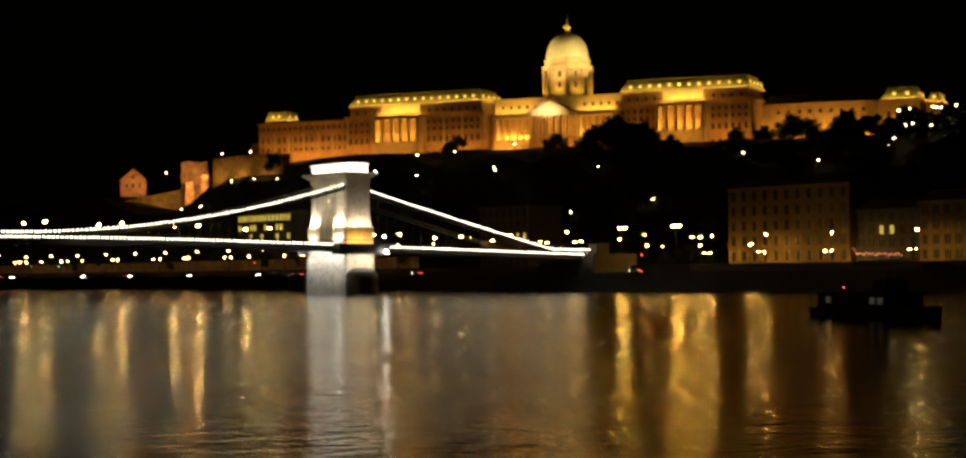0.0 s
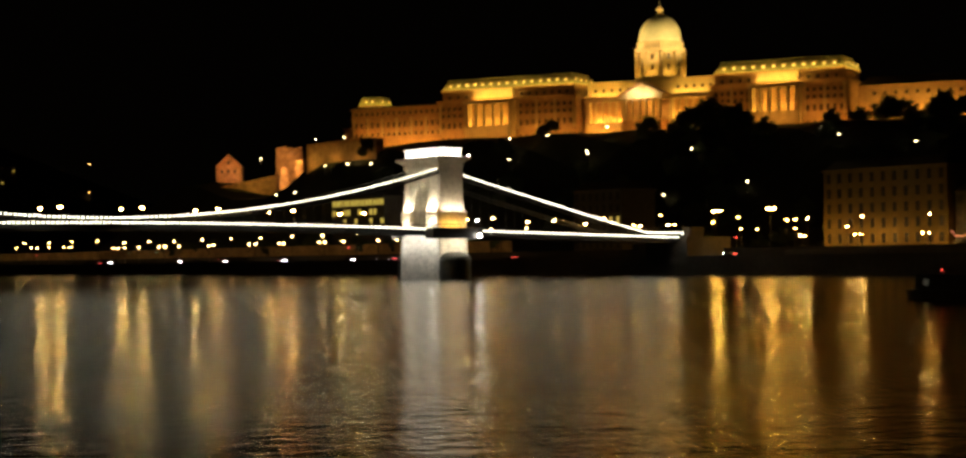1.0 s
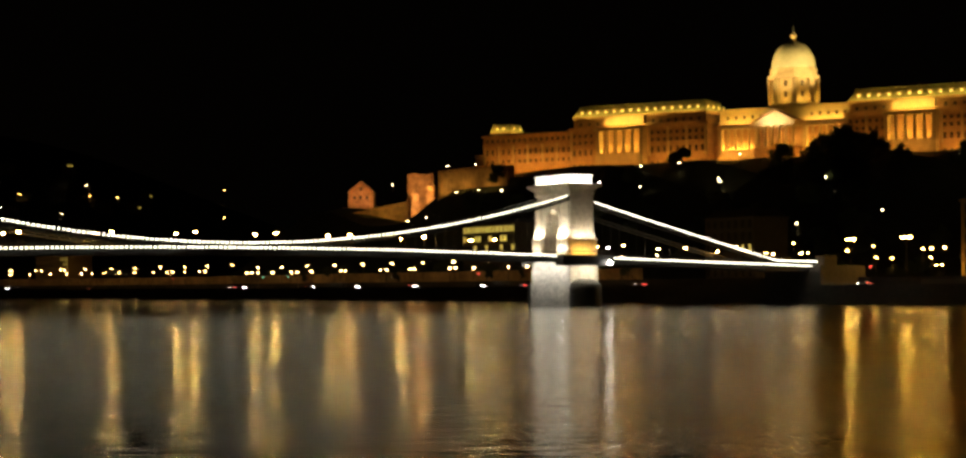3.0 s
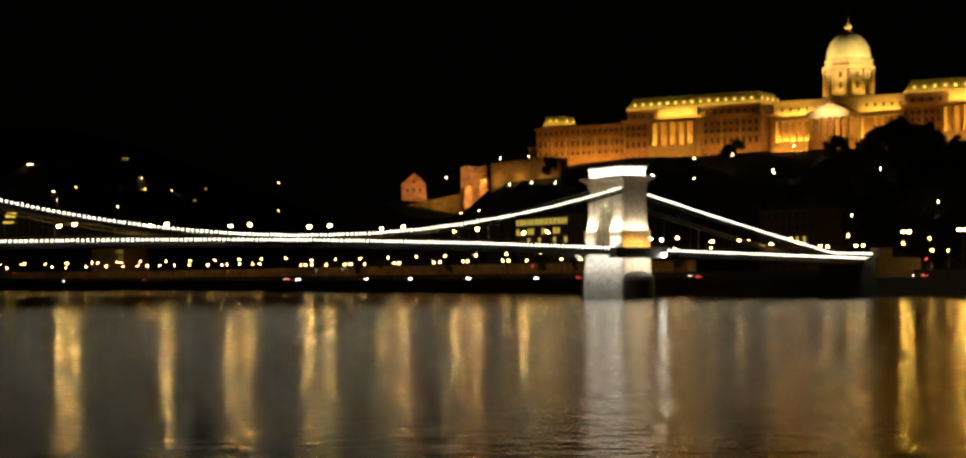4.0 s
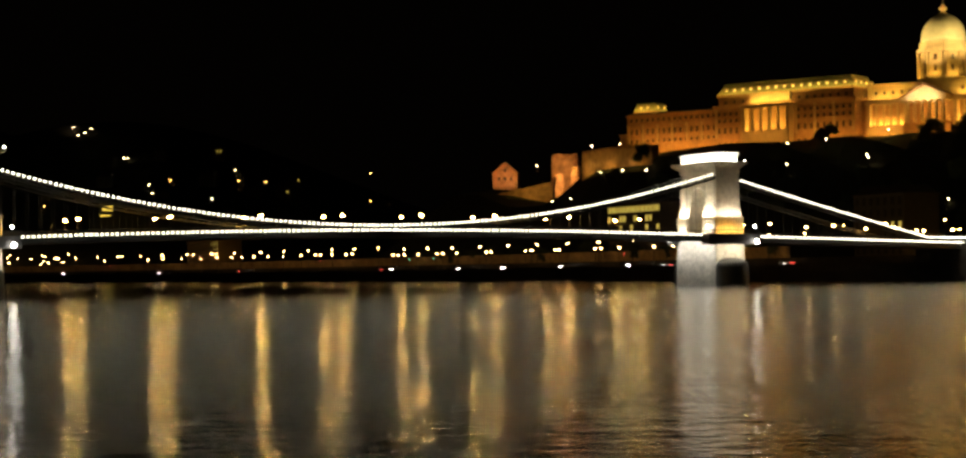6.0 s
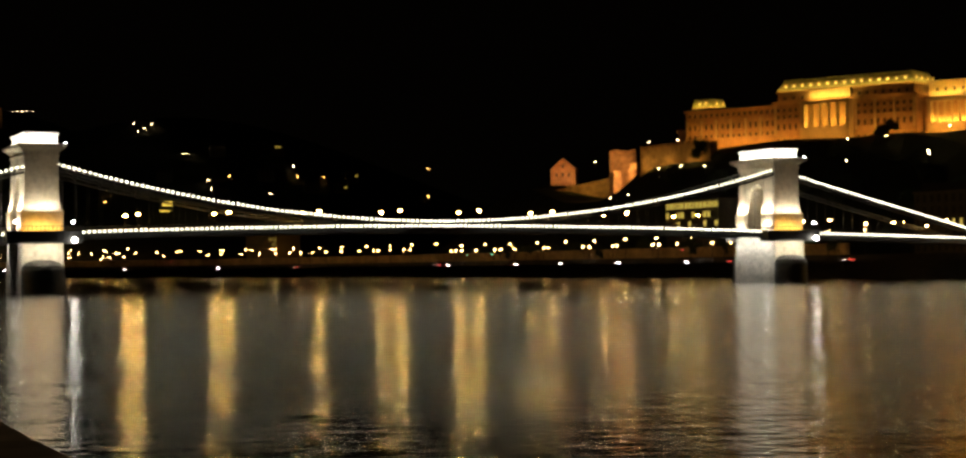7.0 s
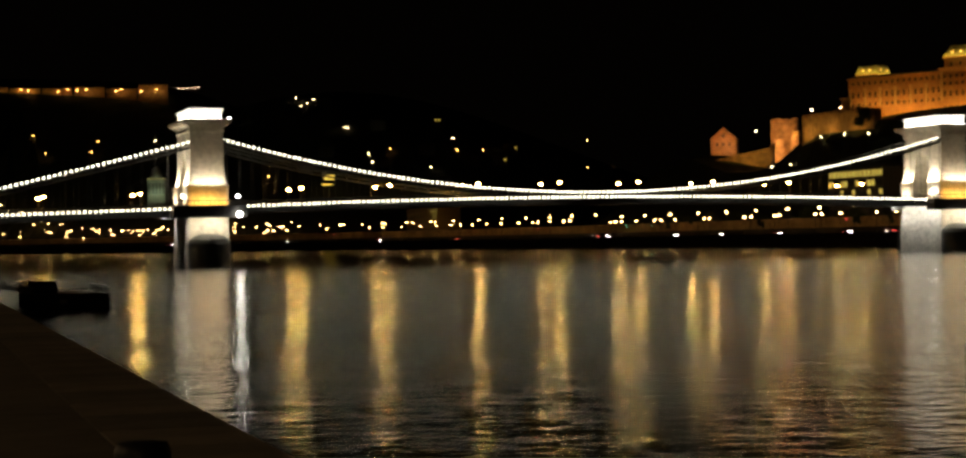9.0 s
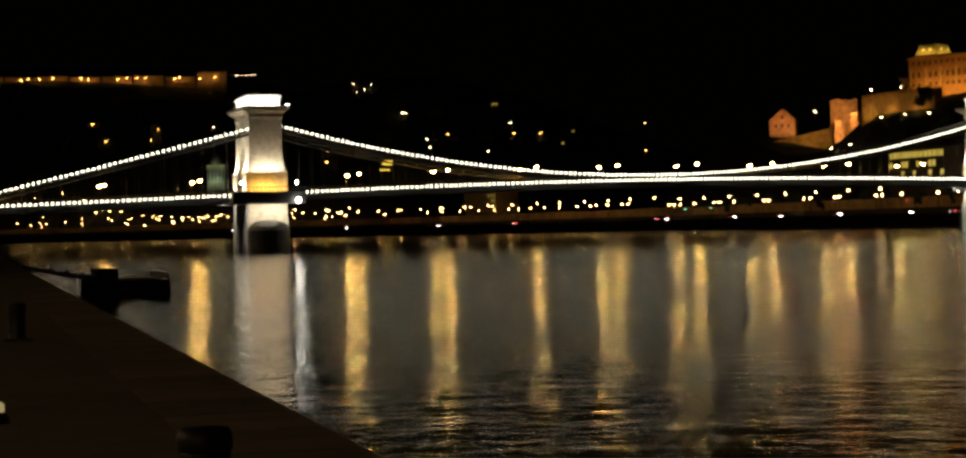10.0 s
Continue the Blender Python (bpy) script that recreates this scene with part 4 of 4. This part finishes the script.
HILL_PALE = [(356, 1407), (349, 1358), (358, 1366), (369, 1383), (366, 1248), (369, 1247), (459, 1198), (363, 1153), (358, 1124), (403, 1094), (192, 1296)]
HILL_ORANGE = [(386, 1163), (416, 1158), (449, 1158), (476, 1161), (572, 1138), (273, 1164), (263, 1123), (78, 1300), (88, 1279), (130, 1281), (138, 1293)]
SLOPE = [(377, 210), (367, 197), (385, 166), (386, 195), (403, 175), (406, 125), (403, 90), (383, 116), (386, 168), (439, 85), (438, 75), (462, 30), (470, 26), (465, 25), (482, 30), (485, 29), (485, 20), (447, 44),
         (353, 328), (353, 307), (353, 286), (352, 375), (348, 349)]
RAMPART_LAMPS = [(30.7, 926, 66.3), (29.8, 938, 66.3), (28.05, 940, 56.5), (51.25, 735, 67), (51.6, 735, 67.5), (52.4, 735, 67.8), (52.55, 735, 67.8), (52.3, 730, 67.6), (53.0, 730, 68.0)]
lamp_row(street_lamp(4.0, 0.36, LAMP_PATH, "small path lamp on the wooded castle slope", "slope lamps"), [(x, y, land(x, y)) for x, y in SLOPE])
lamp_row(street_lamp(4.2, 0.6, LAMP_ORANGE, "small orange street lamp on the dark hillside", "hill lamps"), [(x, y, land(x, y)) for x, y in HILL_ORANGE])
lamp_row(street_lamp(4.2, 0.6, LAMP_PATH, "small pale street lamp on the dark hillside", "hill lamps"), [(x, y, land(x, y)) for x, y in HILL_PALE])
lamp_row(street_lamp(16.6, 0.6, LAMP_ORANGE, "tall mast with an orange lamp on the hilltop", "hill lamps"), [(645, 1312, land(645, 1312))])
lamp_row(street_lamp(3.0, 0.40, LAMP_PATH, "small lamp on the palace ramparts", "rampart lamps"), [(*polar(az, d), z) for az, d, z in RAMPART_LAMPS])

# houses on the far hills
for k, (x, y) in enumerate([(462, 1256), (362, 1110), (352, 1070), (392, 1020), (450, 1120), (480, 1125), (550, 1065), (300, 1140), (420, 1160), (510, 1180), (400, 1250), (330, 1180)]):
    house("hillside_house", x, y, 12 * math.sin(k * 2.1) - 15, 13, 10, 8.5, 4.0, GREY_PLASTER, "dark plastered house on the far hillside", ((1, 2), (2, 2)) if k == 0 else ((3, 1),) if k in (5, 9) else (), 4, 3)

# a terrace house with two glowing bands, and a hall lit pale green, on the far slopes
terrace = thing("terrace_house", "dark hillside house with two yellow lit bands", "house", Matrix.Translation((306, 1080, 0)) @ Matrix.Rotation(radians(-14), 4, "Z"))
part("wall", box(-6, 6, -4, 6, 40, 66), GREY_PLASTER, terrace)
part("roof", box(-6.5, 6.5, -4.5, 6.5, 66, 68.5, taper=2.0), DARK_ROOF, terrace)
part("band", box(-3.5, 5.0, -4.15, -3.9, 59.5, 63.5), BAND_GLOW, terrace, "yellow lit window band")
part("band", box(-5.6, 3.0, -4.15, -3.9, 53.5, 56.0), BAND_GLOW, terrace, "yellow lit window band")
hall = thing("bath_hall", "stone hall with a dome, floodlit pale green", "building", Matrix.Translation((157, 1072, 0)) @ Matrix.Rotation(radians(-9), 4, "Z") @ Matrix.Diagonal((0.6, 1, 1, 1)))
part("wall", box(-12, 12, -6, 8, 30, 60), GREY_PLASTER, hall)
part("cornice", box(-12.6, 12.6, -6.6, 8.6, 60, 61.2), PLASTER_WALL, hall)
part("dome", lathe([(8.0, 61.2), (8.0, 64.0), (7.2, 67.0), (4.8, 69.6), (1.0, 71.2)], 20), GREY_PLASTER, hall)
for k in range(5):
    part("window", recessed(2.2, 8.0, cx=-9.6 + 4.8 * k, z0=48.5, y=-6, rim=0.4), [PLASTER_WALL, WINDOW_DARK], hall)
area("floodlight", hall.matrix_basis @ look((0, -16, 47), (0, -6, 56)), 16, 0.6, 2200, (0.72, 1.0, 0.62))

# citadel on the far hill
fort = thing("citadel", "long low stone fortress on the hilltop, lit orange", "fortress")
lights = mesh_from(ball(0.75), "wall_light", LAMP_ORANGE)
for k in range(9):
    az0 = 0.6 + k * 0.98
    (xa, ya), (xb, yb) = polar(az0, 1800), polar(az0 + 0.96, 1800)
    h = 160.0 + (1.2 if k % 3 == 0 else 0) + (4 if k == 8 else 0)
    bm = box(-15, 15, -3, 3, 120, h, taper=0.5)
    for j in range(8):
        box(-14 + j * 3.8, -12.2 + j * 3.8, -2.6, -1.2, h, h + 1.4, bm)
    m = Matrix.Translation(((xa + xb) / 2, (ya + yb) / 2, 0)) @ Matrix.Rotation(radians(-az0), 4, "Z")
    part("wall", bm, RAMPART, fort, place=m)
    for j in range(2):
        part("wall_light", lights, None, fort, place=m @ Matrix.Translation((rng.uniform(-14, 14), -5.5, 158.6 + rng.uniform(-0.8, 1.4))))
    area("floodlight", m @ look((0, -9, 157.6), (0, -3, 161)), 20, 1.0, 1.8 * (70, 260, 60, 110, 240, 70, 90, 110, 170)[k], (1.0, 0.58, 0.12))
row_light = mesh_from(ball(0.4), "wall_light", LAMP_PATH)
for k in range(5):
    part("wall_light", row_light, None, fort, place=Matrix.Translation((*polar(9.7 + k * 0.15, 1795), 160.6 + 0.25 * k)))


# ---- trees ----
def tree_meshes(seed, height, spread):
    r = random.Random(seed)
    trunk = lathe([(0.42, -1), (0.3, 0.6), (0.24, height * 0.4), (0.1, height * 0.75)], 7)
    tips = []
    for k in range(10):
        a, z0 = k * 2.4 + r.uniform(-0.4, 0.4), height * r.uniform(0.04, 0.5)
        length = spread * r.uniform(0.55, 0.9)
        tip = Vector((math.cos(a) * length, math.sin(a) * length, z0 + height * r.uniform(0.12, 0.34)))
        base = Vector((0, 0, z0))
        side = Vector((-math.sin(a), math.cos(a), 0)) * 0.09
        v = [trunk.verts.new(c) for c in (base + side, base - side, base + Vector((0, 0, 0.2)))]
        end = trunk.verts.new(tip)
        for i in range(3):
            trunk.faces.new((v[i], v[(i + 1) % 3], end))
        tips.append(tip)
    tips.append(Vector((0, 0, height * 0.85)))
    co, faces = [], []
    for tip in tips:
        for c in range(5):
            centre = tip + Vector((r.gauss(0, 1), r.gauss(0, 1), r.gauss(0, 0.8))) * spread * 0.26
            for n in range(60):
                p = centre + Vector((r.gauss(0, 1), r.gauss(0, 1), r.gauss(0, 0.8))) * spread * 0.16
                u = Vector((r.uniform(-1, 1), r.uniform(-1, 1), r.uniform(-1, 1))).normalized() * 0.46
                w = u.orthogonal().normalized() * 0.34
                i = len(co)
                co += [p - u, p + w, p + u, p - w]
                faces.append((i, i + 1, i + 2, i + 3))
    crown = bpy.data.meshes.new("crown")
    crown.from_pydata(co, [], faces)
    crown.materials.append(LEAF)
    return mesh_from(trunk, "trunk", BARK), crown


KINDS = [tree_meshes(k, h, s) for k, (h, s) in enumerate(((11, 4.6), (9, 4.0), (13, 5.0)))]


def tree(kind, x, y, scale, z=None):
    ob = thing("tree", "dark leafy broadleaf tree on the unlit slope", "tree",
               Matrix.Translation((x, y, (land(x, y) - 2.6 * scale) if z is None else z)) @ Matrix.Rotation(x * 1.7 + y, 4, "Z") @ Matrix.Scale(scale, 4), "trees on the castle slope")
    part("trunk", KINDS[kind][0], None, ob)
    part("crown", KINDS[kind][1], None, ob)


def on_slope(s, q):
    return PALACE[0] + s * ALONG[0] + q * OUT[0], PALACE[1] + s * ALONG[1] + q * OUT[1]


for k, (s, q, scale) in enumerate(((27, 27, 1.15), (31, 24, 1.25), (36, 28, 1.3), (41, 27, 1.1), (22, 30, 1.0), (-42, 24, 0.62), (-45, 26, 0.5), (94, 14, 0.8), (105, 16, 0.95), (110, 14, 0.9), (84, 22, 0.7),
                                   (-152, 20, 0.9), (-138, 19, 0.95), (126, 12, 1.0), (130, 16, 1.0), (50, 34, 1.0), (60, 36, 0.9), (8, 34, 0.8), (136, 5, 1.1), (143, 2, 1.1), (149, 4, 1.2), (155, 2, 1.1), (161, 3, 1.2), (168, 2, 1.1))):
    tree(k % 3, *on_slope(s, q), scale)
for k in range(110):
    s, q = rng.uniform(-175, 165), rng.uniform(38, 112)
    x, y = on_slope(s, q)
    if inland(x, y) > 62:
        tree(k % 3, x, y, rng.uniform(0.6, 0.95))
for k in range(26):
    tree(k % 3, 312 + rng.uniform(0, 8), 130 + k * 14 + rng.uniform(-4, 4), rng.uniform(0.6, 0.8), 8.0)


# ---- cars on the low quay ----
def car(parked=False):
    ob = thing("car", "dark car on the quay road with its lights on", "car", group="cars on the quay")
    bm = box(-0.9, 0.9, -2.1, 2.1, 0.35, 0.85, taper=0.06)
    part("body", bm, CAR_PAINT, ob)
    part("cabin", box(-0.8, 0.8, -1.3, 1.0, 0.84, 1.42, taper=0.25), WINDOW_DARK, ob)
    for sx in (-0.85, 0.85):
        for sy in (-1.3, 1.3):
            bm = lathe([(0.2, -0.1), (0.33, -0.08), (0.33, 0.08), (0.2, 0.1)], 12)
            part("wheel", bm, HULL, ob, place=Matrix.Translation((sx, sy, 0.34)) @ Matrix.Rotation(math.pi / 2, 4, "Y"))
    for sx in (-0.62, 0.62):
        part("headlight", ball(0.24, at=(sx, -2.1, 0.72)), LAMP_HEAD, ob, "white headlight")
        part("tail_light", box(sx - 0.2, sx + 0.2, 2.05, 2.14, 0.68, 0.86), LAMP_RED, ob, "red tail light")
    return ob


first = car()
for k, (y, back) in enumerate(((207, 0), (264, 0), (319, 0), (367, 0), (449, 0), (745, 0), (860, 0), (1000, 0), (92, 1), (130, 0), (455, 1), (640, 1), (-20, 1), (170, 1))):
    x, yy = bank(y, 6 if back else 9)
    m = Matrix.Translation((x, yy, 5.4)) @ Matrix.Rotation(math.pi if back else math.atan(0.0009 * max(0, y - 450)), 4, "Z")
    if k == 0:
        first.matrix_basis = m
    else:
        copy_thing(first, m)


def traffic_light(x, y, z, mat, word):
    ob = thing("traffic_light", f"traffic light on a dark pole showing {word}", "traffic light", Matrix.Translation((x, y, z)), "traffic lights")
    part("pole", lathe([(0.09, 0), (0.07, 3.0)], 6), DARK_IRON, ob)
    part("head", box(-0.16, 0.2, -0.2, 0.2, 2.6, 3.6), DARK_IRON, ob)
    part("signal", ball(0.24, at=(-0.2, 0, 3.2)), mat, ob, f"{word} signal lamp")


for y, d, mat, word in ((420, 22, LAMP_GREEN, "green"), (452, 22, LAMP_GREEN, "green"), (226, 20, LAMP_RED, "red"), (560, 20, LAMP_RED, "red"), (-8, 20, LAMP_RED, "red"), (820, 22, LAMP_RED, "red")):
    traffic_light(*bank(y, d), 8.0, mat, word)


# ---- boats and the near quay ----
def ferry():
    ob = thing("river_boat", "dark moored river boat with a few dim cabin windows", "boat", pose(76.5, -288.3, 0, 0, 0, -25) @ Matrix.Diagonal((1.1, 1.3, 1.0, 1)))
    bm = bmesh.new()
    rings = []
    for yy, w in ((-11.5, 0.4), (-9.5, 1.7), (-6, 2.4), (6, 2.4), (9, 2.1), (10.5, 1.6)):
        rings.append([bm.verts.new(c) for c in ((-w * 0.8, yy, -0.5), (w * 0.8, yy, -0.5), (w, yy, 1.1 + (0.4 if yy < -9 else 0)), (-w, yy, 1.1 + (0.4 if yy < -9 else 0)))])
    for a, b in zip(rings, rings[1:]):
        for i in range(4):
            bm.faces.new((a[i], a[(i + 1) % 4], b[(i + 1) % 4], b[i]))
    bm.faces.new(rings[0][::-1])
    bm.faces.new(rings[-1])
    bmesh.ops.recalc_face_normals(bm, faces=bm.faces)
    part("hull", bm, HULL, ob)
    part("cabin", box(-1.9, 1.9, -6, 8, 1.1, 2.7, taper=0.1), HULL, ob)
    part("roof", box(-2.1, 2.1, -6.6, 8.6, 2.7, 2.85), HULL, ob)
    part("wheelhouse", box(-1.2, 1.2, -4.5, -1.8, 2.85, 4.2, taper=0.15), HULL, ob)
    for k in range(9):
        yy = -5 + k * 1.45
        part("window", box(-1.92, -1.8, yy, yy + 0.9, 1.6, 2.3), DIM_WINDOW if k in (0, 1, 7) else HULL, ob, "dim lit window" if k in (0, 1, 7) else "")
    part("mast", lathe([(0.06, 4.2), (0.04, 6.2)], 6, cy=-3), DARK_IRON, ob)
    part("signal", ball(0.09, at=(-0.2, 5.5, 3.3)), LAMP_RED, ob, "small red light")


DIM_WINDOW = glow("dim_window", (0.75, 0.9, 0.8), 0.02)
ferry()

pontoon = thing("pontoon", "dark steel landing pontoon with rails", "pontoon", Matrix.Translation((-61.8, -262.5, 0)))
part("hull", box(-3.2, 3.2, -6, 6, -0.5, 1.15, taper=0.12), HULL, pontoon)
for xx in (-2.95, 2.95):
    rail = box(xx - 0.05, xx + 0.05, -5.75, 5.75, 1.65, 1.75)
    for k in range(13):
        yy = -5.7 + k * 0.95
        box(xx - 0.04, xx + 0.04, yy - 0.04, yy + 0.04, 0.95, 1.7, rail)
    part("railing", rail, DARK_IRON, pontoon)
part("cabin", box(-2.6, -0.7, -3.0, 4.0, 1.1, 2.15, taper=0.12), HULL, pontoon)
part("tyre_fender", lathe([(0.35, -0.15), (0.6, -0.12), (0.6, 0.12), (0.35, 0.15)], 14), HULL, pontoon, place=Matrix.Translation((0.4, -6.1, 0.4)) @ Matrix.Rotation(math.pi / 2, 4, "X"))
part("mark", box(-0.9, -0.3, -6.03, -5.9, 0.35, 0.7), GREY_PLASTER, pontoon, "pale painted mark")
gang = thing("gangway", "dark steel gangway from the quay to the pontoon", "gangway")
bm = bmesh.new()
for yy in (-263.3, -261.5):
    v = [bm.verts.new((xx, yy + a, zz + b)) for xx, zz in ((-74.6, 3.35), (-63.6, 1.05)) for a in (-0.06, 0.06) for b in (-0.15, 0.2)]
    bmesh.ops.convex_hull(bm, input=v)
    for k in range(9):
        xx = -74.2 + 10.2 * k / 8
        zz = 3.27 - 2.15 * k / 8
        box(xx - 0.09, xx + 0.09, yy - 0.09, yy + 0.09, zz - 0.2, zz + 0.55, bm)
part("truss", bm, DARK_IRON, gang)
bm = bmesh.new()
v = [bm.verts.new((xx, yy, zz + b)) for xx, zz in ((-74.6, 3.3), (-63.6, 1.0)) for yy in (-263.2, -261.6) for b in (0, 0.1)]
bmesh.ops.convex_hull(bm, input=v)
part("walkway", bm, DARK_IRON, gang)


def bollard():
    ob = thing("bollard", "dark cast iron mooring bollard on the quay edge", "bollard", group="mooring bollards")
    part("shaft", lathe([(0.17, 0), (0.15, 0.06), (0.135, 0.1), (0.135, 0.46), (0.14, 0.48)], 20), DARK_IRON, ob)
    part("head", lathe([(0.14, 0.48), (0.15, 0.5), (0.15, 0.56), (0.13, 0.6), (0.04, 0.61)], 20), DARK_IRON, ob)
    part("base_plate", box(-0.22, 0.22, -0.22, 0.22, -0.02, 0.04), DARK_IRON, ob)
    return ob


lamp_row(bollard(), [(-76.7, y, 3.28) for y in (-406.8, -387.2, -367.6, -348, -328.4)])
marker = thing("ground_light", "small pale glowing marker light on the quay", "ground light", Matrix.Translation((-77.5, -400.0, 3.28)) @ Matrix.Scale(0.7, 4))
part("housing", lathe([(0.16, 0), (0.14, 0.1), (0.1, 0.14)], 12), DARK_IRON, marker)
part("lens", lathe([(0.09, 0.14), (0.09, 0.24), (0.05, 0.27)], 12), MARKER, marker, "pale glowing lens")

# street lamps of the near bank, out of view, assumed so that the quay is lit
lamp_row(street_lamp(7.5, 0.4, LAMP_NEAR, "assumed street lamp out of view, lights the near quay", "near quay lamps"), [(-93, -430, 3.28), (-93, -402, 3.28), (-93, -374, 3.28), (-93, -346, 3.28)])
